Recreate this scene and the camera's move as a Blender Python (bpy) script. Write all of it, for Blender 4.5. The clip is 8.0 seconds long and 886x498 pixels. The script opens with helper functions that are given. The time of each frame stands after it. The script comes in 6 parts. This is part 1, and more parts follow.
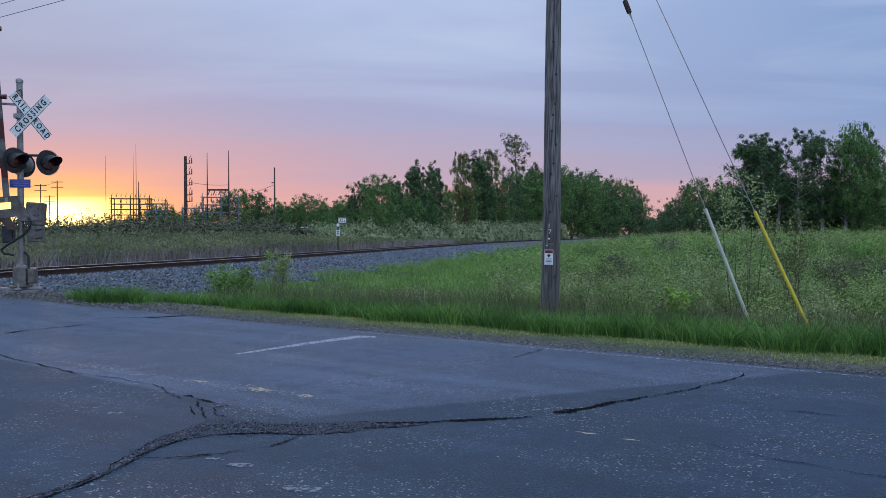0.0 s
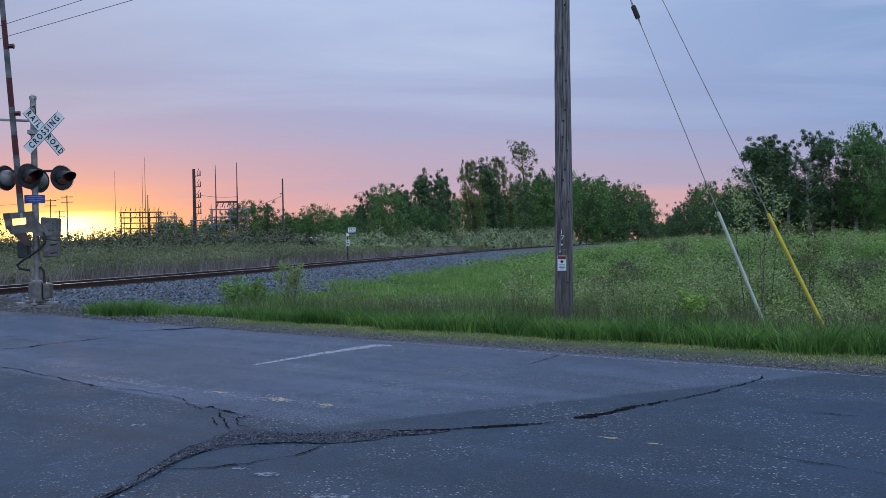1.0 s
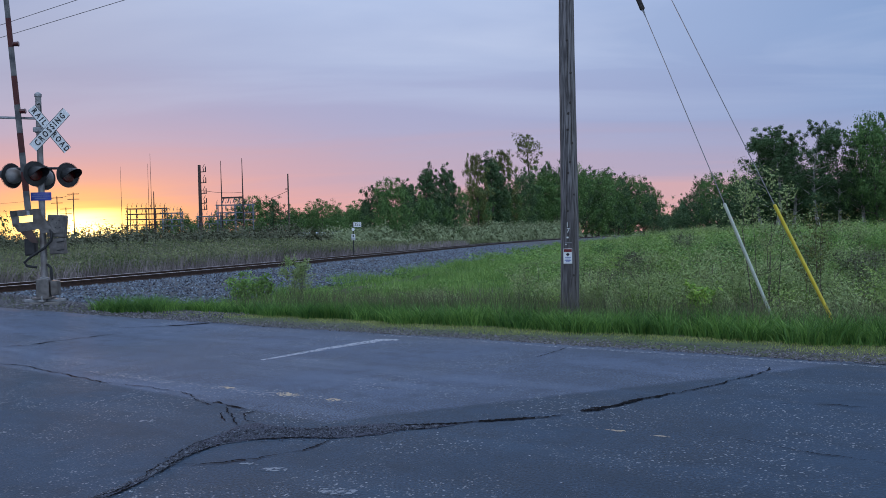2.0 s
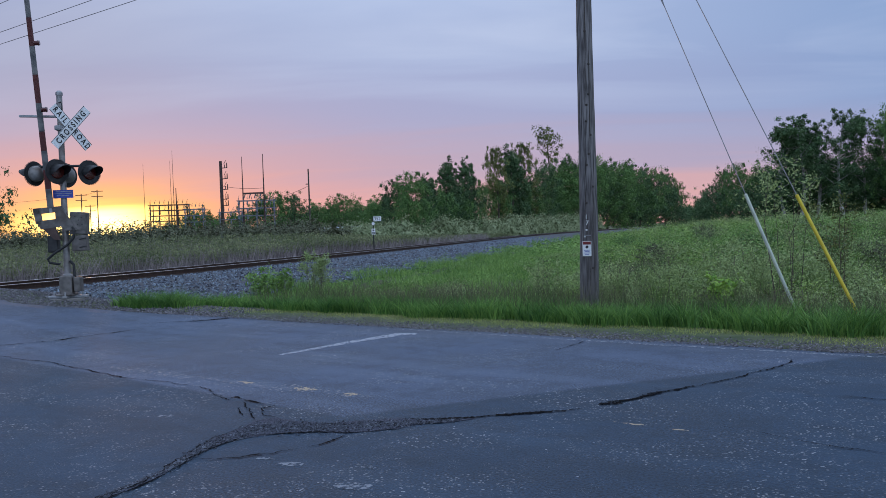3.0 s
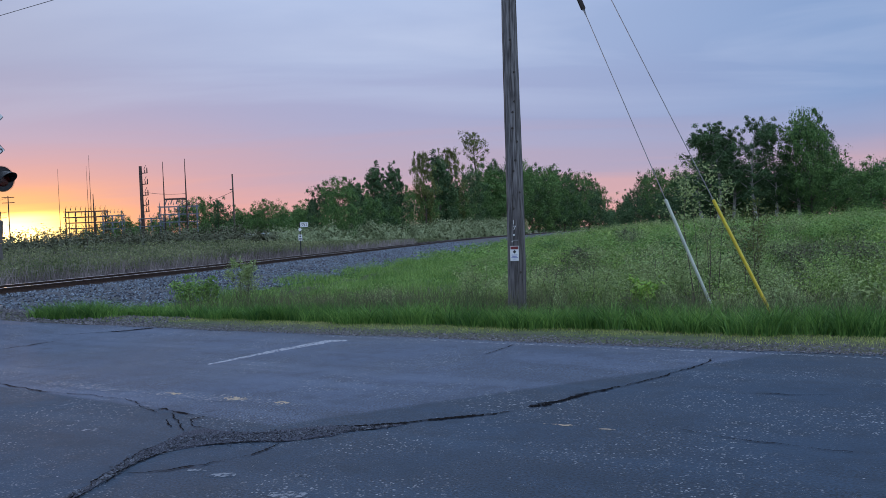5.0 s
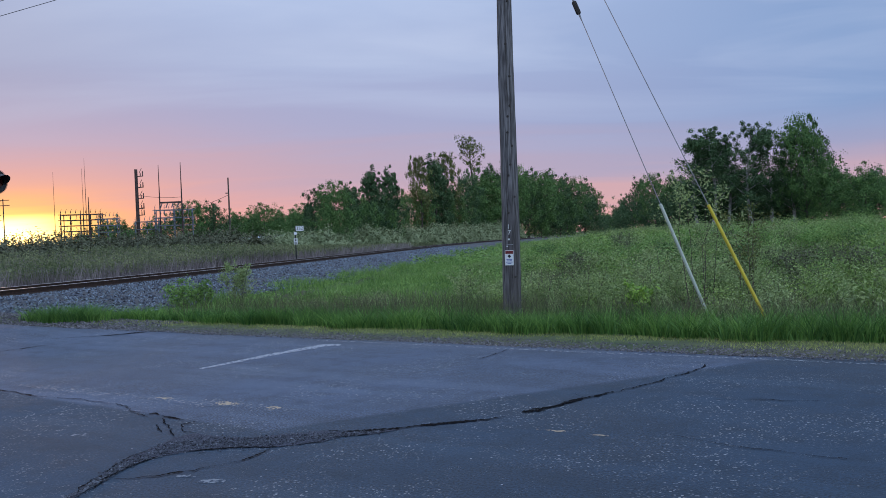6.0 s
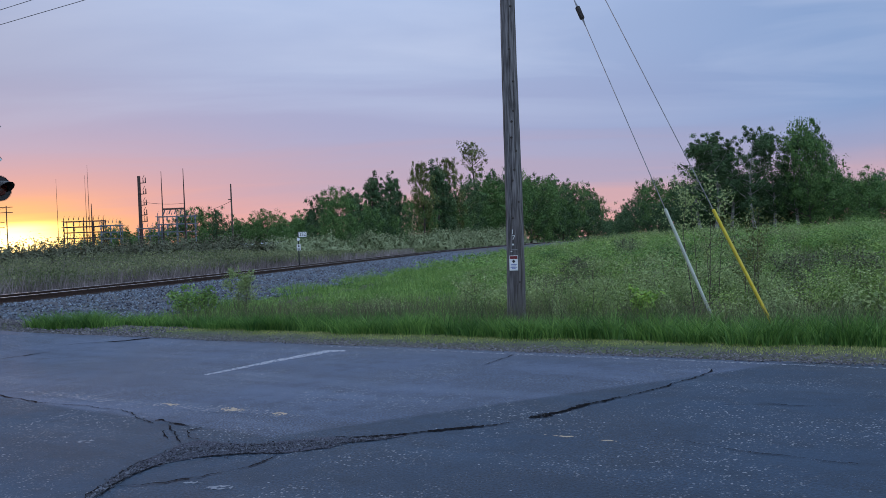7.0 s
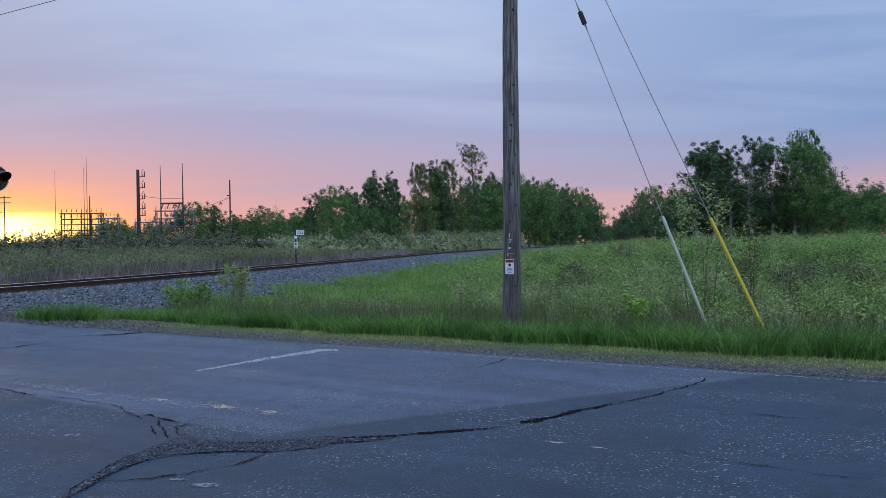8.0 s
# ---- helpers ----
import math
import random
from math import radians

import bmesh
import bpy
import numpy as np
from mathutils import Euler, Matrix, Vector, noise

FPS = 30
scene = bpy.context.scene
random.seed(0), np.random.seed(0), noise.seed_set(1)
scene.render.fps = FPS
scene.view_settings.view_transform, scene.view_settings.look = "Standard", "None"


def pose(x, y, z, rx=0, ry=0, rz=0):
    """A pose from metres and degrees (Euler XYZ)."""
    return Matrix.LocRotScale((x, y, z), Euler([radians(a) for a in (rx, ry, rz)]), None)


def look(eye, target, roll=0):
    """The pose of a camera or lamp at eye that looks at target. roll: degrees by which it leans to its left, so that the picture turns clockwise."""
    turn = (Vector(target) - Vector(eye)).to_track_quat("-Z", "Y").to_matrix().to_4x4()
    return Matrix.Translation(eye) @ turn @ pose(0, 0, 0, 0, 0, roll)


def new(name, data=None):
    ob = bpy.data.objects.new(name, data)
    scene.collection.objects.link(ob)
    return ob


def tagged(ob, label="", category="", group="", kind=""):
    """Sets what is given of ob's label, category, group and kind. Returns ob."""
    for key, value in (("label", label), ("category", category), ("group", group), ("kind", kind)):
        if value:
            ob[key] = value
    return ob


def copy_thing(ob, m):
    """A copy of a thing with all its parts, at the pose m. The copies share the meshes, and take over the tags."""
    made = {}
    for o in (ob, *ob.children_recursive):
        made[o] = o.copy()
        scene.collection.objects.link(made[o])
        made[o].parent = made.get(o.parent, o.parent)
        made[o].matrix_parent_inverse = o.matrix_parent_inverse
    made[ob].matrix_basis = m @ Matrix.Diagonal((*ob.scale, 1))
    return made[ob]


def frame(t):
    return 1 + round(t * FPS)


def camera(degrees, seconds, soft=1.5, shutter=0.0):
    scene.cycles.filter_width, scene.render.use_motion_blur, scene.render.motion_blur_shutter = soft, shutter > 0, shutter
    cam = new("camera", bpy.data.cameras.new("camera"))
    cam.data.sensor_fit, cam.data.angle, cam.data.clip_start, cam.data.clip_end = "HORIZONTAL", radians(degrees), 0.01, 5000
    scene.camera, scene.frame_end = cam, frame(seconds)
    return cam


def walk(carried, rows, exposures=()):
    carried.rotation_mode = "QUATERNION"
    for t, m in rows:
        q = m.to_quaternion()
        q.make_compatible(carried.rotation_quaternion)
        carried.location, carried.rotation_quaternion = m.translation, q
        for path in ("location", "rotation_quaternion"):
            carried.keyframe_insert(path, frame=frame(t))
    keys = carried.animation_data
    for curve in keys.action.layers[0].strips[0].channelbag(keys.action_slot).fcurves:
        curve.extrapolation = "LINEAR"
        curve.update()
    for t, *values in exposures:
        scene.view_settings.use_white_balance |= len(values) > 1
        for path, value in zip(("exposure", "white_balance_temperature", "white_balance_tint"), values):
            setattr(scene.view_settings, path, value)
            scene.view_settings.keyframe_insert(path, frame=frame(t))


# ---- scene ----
cam = camera(57.1, 8.0, soft=0.3)
PATH = [
    (0, (0.133, -0.202, 1.571), (0.146, 1.797, 1.533), -0.1),
    (0.5, (0.077, -0.221, 1.567), (0.071, 1.779, 1.544), -0.6),
    (1, (0.044, -0.239, 1.569), (0.037, 1.761, 1.551), -1.1),
    (2.5, (0.049, -0.224, 1.572), (0.013, 1.775, 1.529), -2.0),
    (3, (0.091, -0.202, 1.57), (0.018, 1.796, 1.523), -2.1),
    (3.5, (0.147, -0.182, 1.573), (0.04, 1.815, 1.527), -2.1),
    (4, (0.156, -0.191, 1.571), (0.034, 1.805, 1.529), -2.2),
    (4.2, (0.133, -0.211, 1.575), (0.028, 1.787, 1.533), -2.3),
    (4.3, (0.121, -0.222, 1.577), (0.041, 1.776, 1.535), -2.3),
    (4.4, (0.11, -0.232, 1.579), (0.103, 1.766, 1.537), -2.4),
    (4.5, (0.098, -0.242, 1.581), (0.118, 1.758, 1.539), -2.4),
    (4.7, (0.083, -0.254, 1.584), (0.157, 1.744, 1.542), -2.4),
    (5, (0.06, -0.272, 1.588), (0.165, 1.725, 1.546), -2.5),
    (6.5, (0.096, -0.214, 1.585), (0.213, 1.782, 1.561), -2.3),
    (7, (0.053, -0.213, 1.583), (0.163, 1.784, 1.565), -2.5),
    (7.5, (0.053, -0.202, 1.583), (0.165, 1.795, 1.566), -2.0),
    (8, (0.08, -0.184, 1.583), (0.196, 1.813, 1.569), -1.0),
]
walk(cam, [(t, look(eye, aim, lean)) for t, eye, aim, lean in PATH])

# ---- sky and sun ----
SUN_AZ, SUN_EL = -25.0, 1.0      # degrees right of +y, degrees up


def build_world():
    w = bpy.data.worlds.new("sunset_sky")
    scene.world = w
    w.use_nodes = True
    nt = w.node_tree
    nt.nodes.clear()
    L = nt.links

    def nd(kind, **kw):
        n = nt.nodes.new(kind)
        for k, v in kw.items():
            if k == "operation":
                n.operation = v
            elif k == "blend_type":
                n.blend_type = v
            elif k == "data_type":
                n.data_type = v
        return n

    def m(op, a, b=None, clamp=False):
        n = nd("ShaderNodeMath", operation=op)
        n.use_clamp = clamp
        for i, x in enumerate((a, b)):
            if x is None:
                continue
            if isinstance(x, (int, float)):
                n.inputs[i].default_value = x
            else:
                L.new(x, n.inputs[i])
        return n.outputs[0]

    def mix(fac, a, b, blend="MIX"):
        n = nt.nodes.new("ShaderNodeMix")
        n.data_type = "RGBA"
        n.blend_type = blend
        for sock, x in ((n.inputs[0], fac), (n.inputs[6], a), (n.inputs[7], b)):
            if isinstance(x, (int, float)):
                sock.default_value = x
            elif isinstance(x, tuple):
                sock.default_value = (*x, 1)
            else:
                L.new(x, sock)
        return n.outputs[2]

    tc = nt.nodes.new("ShaderNodeTexCoord")
    sep = nt.nodes.new("ShaderNodeSeparateXYZ")
    L.new(tc.outputs["Generated"], sep.inputs[0])
    el = m("MULTIPLY", m("ARCSINE", sep.outputs[2]), 57.2958)
    az = m("MULTIPLY", m("ARCTAN2", sep.outputs[0], sep.outputs[1]), 57.2958)
    # cloud deck: streaks on a plane overhead
    zz = m("ADD", m("MAXIMUM", sep.outputs[2], 0.0), 0.09)
    cb = nt.nodes.new("ShaderNodeCombineXYZ")
    L.new(m("DIVIDE", sep.outputs[0], zz), cb.inputs[0])
    L.new(m("MULTIPLY", m("DIVIDE", sep.outputs[1], zz), 0.9), cb.inputs[1])
    mp = nt.nodes.new("ShaderNodeMapping")
    mp.inputs["Rotation"].default_value = (0, 0, 0.25)
    mp.inputs["Scale"].default_value = (0.42, 1.25, 1)
    L.new(cb.outputs[0], mp.inputs[0])
    nz = nt.nodes.new("ShaderNodeTexNoise")
    nz.inputs["Scale"].default_value = 0.9
    nz.inputs["Detail"].default_value = 5
    nz.inputs["Roughness"].default_value = 0.52
    nz.inputs["Distortion"].default_value = 0.6
    L.new(mp.outputs[0], nz.inputs["Vector"])
    cloud = nz.outputs["Fac"]
    wob = m("MULTIPLY", m("SUBTRACT", cloud, 0.5), 5.0)
    # vertical colours of the deck
    ramp = nt.nodes.new("ShaderNodeValToRGB")
    cr = ramp.color_ramp
    cr.interpolation = "EASE"
    stops = SKY_STOPS
    while len(cr.elements) < len(stops):
        cr.elements.new(0.5)
    for e, (p, c) in zip(cr.elements, stops):
        e.position = p / 90.0
        e.color = (*c, 1)
    L.new(m("DIVIDE", m("ADD", el, wob), 90.0, True), ramp.inputs[0])
    col = ramp.outputs[0]
    # bluer away from the sunset
    level = m("SQRT", m("ADD", m("POWER", sep.outputs[0], 2.0), m("POWER", sep.outputs[1], 2.0)))
    toward = m("ADD", m("MULTIPLY", sep.outputs[0], math.sin(radians(SUN_AZ))), m("MULTIPLY", sep.outputs[1], math.cos(radians(SUN_AZ))))
    away = m("SUBTRACT", 0.88, m("DIVIDE", toward, m("MAXIMUM", level, 0.001)))
    right = m("MULTIPLY", m("DIVIDE", away, 0.30, True), m("DIVIDE", m("SUBTRACT", el, 1.5), 6.0, True))
    col = mix(m("MULTIPLY", right, 0.80), col, (0.205, 0.335, 0.60))
    # brighter, clearer sky opposite the sunset
    back = m("DIVIDE", m("SUBTRACT", away, 0.75), 1.0, True)
    col = mix(m("MULTIPLY", back, 0.85), col, (0.98, 1.27, 1.79))
    # soft lighter streaks
    streak = m("MULTIPLY", m("DIVIDE", m("SUBTRACT", cloud, 0.46), 0.26, True), m("DIVIDE", m("SUBTRACT", el, 5.0), 9.0, True))
    col = mix(m("MULTIPLY", streak, 0.75), col, (0.53, 0.61, 0.82))
    # glow round the sun, wide and flat
    da = m("SUBTRACT", az, SUN_AZ)
    de = m("SUBTRACT", m("ADD", el, m("MULTIPLY", wob, 0.35)), SUN_EL)

    def glow(wa, we):
        q = m("ADD", m("POWER", m("DIVIDE", m("ABSOLUTE", da), wa), 2.0), m("POWER", m("DIVIDE", m("ABSOLUTE", de), we), 2.0))
        return m("POWER", 2.71828, m("MULTIPLY", q, -1.0))

    bank = m("ADD", m("POWER", m("DIVIDE", m("ADD", az, 31.0), 15.0), 2.0), m("POWER", m("DIVIDE", m("SUBTRACT", el, 12.0), 8.0), 2.0))
    col = mix(m("MULTIPLY", m("POWER", 2.71828, m("MULTIPLY", bank, -1.0)), 0.5), col, (0.30, 0.33, 0.48))
    col = mix(m("MULTIPLY", glow(20.0, 5.6), 0.70), col, (0.72, 0.33, 0.34))
    col = mix(m("MULTIPLY", glow(8.6, 3.1), 0.88), col, (0.95, 0.40, 0.17))
    col = mix(m("MULTIPLY", glow(5.4, 1.9), 0.95), col, (1.3, 0.80, 0.09))
    col = mix(glow(3.0, 1.0), col, (4.6, 3.4, 1.3))
    sky = nt.nodes.new("ShaderNodeTexSky")
    sky.sky_type = "NISHITA"
    sky.sun_disc = False
    sky.sun_elevation = radians(SUN_EL)
    sky.sun_rotation = radians(SUN_AZ)
    thin = mix(1.0, sky.outputs[0], (0.012, 0.012, 0.012), "MULTIPLY")
    bg = nt.nodes.new("ShaderNodeBackground")
    L.new(mix(1.0, col, thin, "ADD"), bg.inputs[0])
    bg.inputs[1].default_value = 1.0
    out = nt.nodes.new("ShaderNodeOutputWorld")
    L.new(bg.outputs[0], out.inputs[0])


SKY_STOPS = [(0.0, (0.74, 0.40, 0.36)), (2.2, (0.66, 0.40, 0.44)), (4.8, (0.45, 0.38, 0.53)), (8.0, (0.355, 0.395, 0.62)),
             (13.0, (0.375, 0.46, 0.70)), (17.5, (0.41, 0.52, 0.78)), (30.0, (0.78, 1.01, 1.45)), (90.0, (1.75, 2.29, 3.18))]
build_world()

sun_data = bpy.data.lights.new("sun", "SUN")
sun_data.energy, sun_data.angle, sun_data.color = 0.3, radians(4.0), (1.0, 0.55, 0.25)
sun = new("sun", sun_data)
_a, _e = radians(SUN_AZ), radians(3.0)
sun.matrix_world = look((0, 0, 0), (-math.sin(_a) * math.cos(_e), -math.cos(_a) * math.cos(_e), -math.sin(_e)))
sun.location = (0, 0, 60)
scene.view_settings.exposure = 0.0


# ---- materials ----
def material(name, c1, c2, scale=8.0, rough=0.8, bump=0.2, bump_scale=60.0, metal=0.0, stain=None, stain_scale=0.7,
             island=0.0, trans=0.0, stretch=(1, 1, 1), spec=0.4, obj_rand=0.0, bump_dist=0.02):
    """Two-colour noise material with stains at a second scale, bump, and optional variation per island or per object."""
    mt = bpy.data.materials.new(name)
    mt.use_nodes = True
    nt = mt.node_tree
    L = nt.links
    b = nt.nodes["Principled BSDF"]
    tc = nt.nodes.new("ShaderNodeTexCoord")
    mp = nt.nodes.new("ShaderNodeMapping")
    mp.inputs["Scale"].default_value = stretch
    L.new(tc.outputs["Object"], mp.inputs[0])

    def noise_tex(sc, detail=4):
        n = nt.nodes.new("ShaderNodeTexNoise")
        n.inputs["Scale"].default_value, n.inputs["Detail"].default_value = sc, detail
        L.new(mp.outputs[0], n.inputs["Vector"])
        return n.outputs["Fac"]

    def mix(fac, a, c):
        n = nt.nodes.new("ShaderNodeMix")
        n.data_type = "RGBA"
        for sock, x in ((n.inputs[0], fac), (n.inputs[6], a), (n.inputs[7], c)):
            if isinstance(x, (int, float)):
                sock.default_value = x
            elif isinstance(x, tuple):
                sock.default_value = (*x, 1)
            else:
                L.new(x, sock)
        return n.outputs[2]

    def spread(x, lo, hi):
        n = nt.nodes.new("ShaderNodeMapRange")
        L.new(x, n.inputs[0])
        n.inputs[1].default_value, n.inputs[2].default_value = lo, hi
        return n.outputs[0]

    col = mix(spread(noise_tex(scale), 0.35, 0.65), c1, c2)
    if stain:
        col = mix(spread(noise_tex(stain_scale, 3), 0.45, 0.75), col, stain)
    if island or obj_rand:
        if island:
            r = nt.nodes.new("ShaderNodeNewGeometry").outputs["Random Per Island"]
        else:
            r = nt.nodes.new("ShaderNodeObjectInfo").outputs["Random"]
        hs = nt.nodes.new("ShaderNodeHueSaturation")
        amt = island or obj_rand
        v = nt.nodes.new("ShaderNodeMapRange")
        L.new(r, v.inputs[0])
        v.inputs[3].default_value, v.inputs[4].default_value = 1 - amt, 1 + amt
        L.new(v.outputs[0], hs.inputs["Value"])
        h = nt.nodes.new("ShaderNodeMapRange")
        L.new(r, h.inputs[0])
        h.inputs[3].default_value, h.inputs[4].default_value = 0.5 + 0.04 * amt, 0.5 - 0.05 * amt
        L.new(h.outputs[0], hs.inputs["Hue"])
        L.new(col, hs.inputs["Color"])
        col = hs.outputs[0]
    L.new(col, b.inputs["Base Color"])
    b.inputs["Roughness"].default_value = rough
    b.inputs["Metallic"].default_value = metal
    b.inputs["Specular IOR Level"].default_value = spec
    if bump:
        bp = nt.nodes.new("ShaderNodeBump")
        bp.inputs["Strength"].default_value, bp.inputs["Distance"].default_value = bump, bump_dist
        L.new(noise_tex(bump_scale, 3), bp.inputs["Height"])
        L.new(bp.outputs[0], b.inputs["Normal"])
    if trans:
        tr = nt.nodes.new("ShaderNodeBsdfTranslucent")
        L.new(col, tr.inputs[0])
        ms = nt.nodes.new("ShaderNodeMixShader")
        ms.inputs[0].default_value = trans
        L.new(b.outputs[0], ms.inputs[1])
        L.new(tr.outputs[0], ms.inputs[2])
        L.new(ms.outputs[0], nt.nodes["Material Output"].inputs[0])
    return mt


def asphalt_material(name, paint=None, cover=0.5):
    """Weathered asphalt with pale chips; with paint, worn road paint lying on it."""
    mt = bpy.data.materials.new(name)
    mt.use_nodes = True
    nt = mt.node_tree
    L = nt.links
    b = nt.nodes["Principled BSDF"]
    tc = nt.nodes.new("ShaderNodeTexCoord")

    def tex(kind, sc, detail=4):
        n = nt.nodes.new(kind)
        n.inputs["Scale"].default_value = sc
        if kind == "ShaderNodeTexNoise":
            n.inputs["Detail"].default_value = detail
        L.new(tc.outputs["Object"], n.inputs["Vector"])
        return n

    def rng_map(x, lo, hi, a=0.0, c=1.0):
        n = nt.nodes.new("ShaderNodeMapRange")
        L.new(x, n.inputs[0])
        for i, v in zip((1, 2, 3, 4), (lo, hi, a, c)):
            n.inputs[i].default_value = v
        return n.outputs[0]

    def mix(fac, a, c):
        n = nt.nodes.new("ShaderNodeMix")
        n.data_type = "RGBA"
        for sock, x in ((n.inputs[0], fac), (n.inputs[6], a), (n.inputs[7], c)):
            if isinstance(x, tuple):
                sock.default_value = (*x, 1)
            elif isinstance(x, float):
                sock.default_value = x
            else:
                L.new(x, sock)
        return n.outputs[2]

    def mul(a, c):
        n = nt.nodes.new("ShaderNodeMath")
        n.operation = "MULTIPLY"
        L.new(a, n.inputs[0])
        L.new(c, n.inputs[1])
        return n.outputs[0]

    fine = tex("ShaderNodeTexNoise", 55, 8).outputs["Fac"]
    broad = tex("ShaderNodeTexNoise", 0.45, 4).outputs["Fac"]
    mid = tex("ShaderNodeTexNoise", 3.5, 5).outputs["Fac"]
    col = mix(rng_map(fine, 0.40, 0.60), (0.009, 0.0135, 0.021), (0.053, 0.070, 0.096))
    col = mix(rng_map(broad, 0.42, 0.68, 0.0, 0.75), col, (0.062, 0.077, 0.103))
    col = mix(rng_map(mid, 0.48, 0.72, 0.0, 0.7), col, (0.021, 0.029, 0.040))
    # long tyre-worn streaks along the road
    mp = nt.nodes.new("ShaderNodeMapping")
    mp.vector_type = "TEXTURE"
    mp.inputs["Rotation"].default_value = (0, 0, radians(-34.8))
    mp.inputs["Scale"].default_value = (6.0, 0.7, 1.0)
    L.new(tc.outputs["Object"], mp.inputs["Vector"])
    streak = nt.nodes.new("ShaderNodeTexNoise")
    streak.inputs["Scale"].default_value, streak.inputs["Detail"].default_value = 1.3, 5
    L.new(mp.outputs[0], streak.inputs["Vector"])
    col = mix(rng_map(streak.outputs["Fac"], 0.52, 0.70, 0.0, 0.38), col, (0.080, 0.095, 0.122))
    col = mix(rng_map(streak.outputs["Fac"], 0.46, 0.32, 0.0, 0.35), col, (0.015, 0.023, 0.033))
    # the newer, darker paving this side of the joints
    sp = nt.nodes.new("ShaderNodeSeparateXYZ")
    L.new(tc.outputs["Object"], sp.inputs[0])

    def mth(op, p, q):
        n = nt.nodes.new("ShaderNodeMath")
        n.operation = op
        for i, x in enumerate((p, q)):
            if isinstance(x, float):
                n.inputs[i].default_value = x
            else:
                L.new(x, n.inputs[i])
        return n.outputs[0]

    off = mth("ADD", sp.outputs[0], 1.8)
    joint = mth("MAXIMUM", mth("ADD", mth("MULTIPLY", off, -0.77), 7.28), mth("ADD", mth("MULTIPLY", off, 0.41), 6.45))
    older = rng_map(mth("SUBTRACT", sp.outputs[1], joint), -0.05, 0.05)
    shade = nt.nodes.new("ShaderNodeMix")
    shade.data_type, shade.blend_type = "RGBA", "MULTIPLY"
    shade.inputs[0].default_value = 1.0
    L.new(col, shade.inputs[6])
    L.new(mix(older, (0.36, 0.64, 0.845), (1.30, 1.38, 1.60)), shade.inputs[7])
    col = shade.outputs[2]
    # pale stone chips, gathered in worn patches
    vor = tex("ShaderNodeTexVoronoi", 34)
    chips = mul(rng_map(vor.outputs["Distance"], 0.34, 0.22), rng_map(tex("ShaderNodeTexNoise", 0.8, 6).outputs["Fac"], 0.45, 0.60))
    specks = rng_map(tex("ShaderNodeTexVoronoi", 75).outputs["Distance"], 0.20, 0.12)
    col = mix(mul(specks, rng_map(tex("ShaderNodeTexNoise", 6, 4).outputs["Fac"], 0.50, 0.63)), col, (0.29, 0.30, 0.315))
    rare = tex("ShaderNodeTexVoronoi", 9)
    chips2 = rng_map(rare.outputs["Distance"], 0.085, 0.05)
    col = mix(mul(chips, rng_map(tex("ShaderNodeTexNoise", 14).outputs["Fac"], 0.45, 0.6)), col, (0.33, 0.33, 0.34))
    col = mix(mul(chips2, rng_map(tex("ShaderNodeTexNoise", 5).outputs["Fac"], 0.5, 0.6)), col, (0.36, 0.36, 0.37))
    if paint:
        worn = rng_map(tex("ShaderNodeTexNoise", 22, 10).outputs["Fac"], 0.62 - cover * 0.3, 0.70 - cover * 0.3)
        col = mix(worn, col, paint)
    L.new(col, b.inputs["Base Color"])
    L.new(rng_map(broad, 0.3, 0.7, 0.66, 0.84), b.inputs["Roughness"])
    b.inputs["Specular IOR Level"].default_value = 0.42
    bp = nt.nodes.new("ShaderNodeBump")
    bp.inputs["Strength"].default_value, bp.inputs["Distance"].default_value = 0.7, 0.010
    L.new(fine, bp.inputs["Height"])
    L.new(bp.outputs[0], b.inputs["Normal"])
    return mt


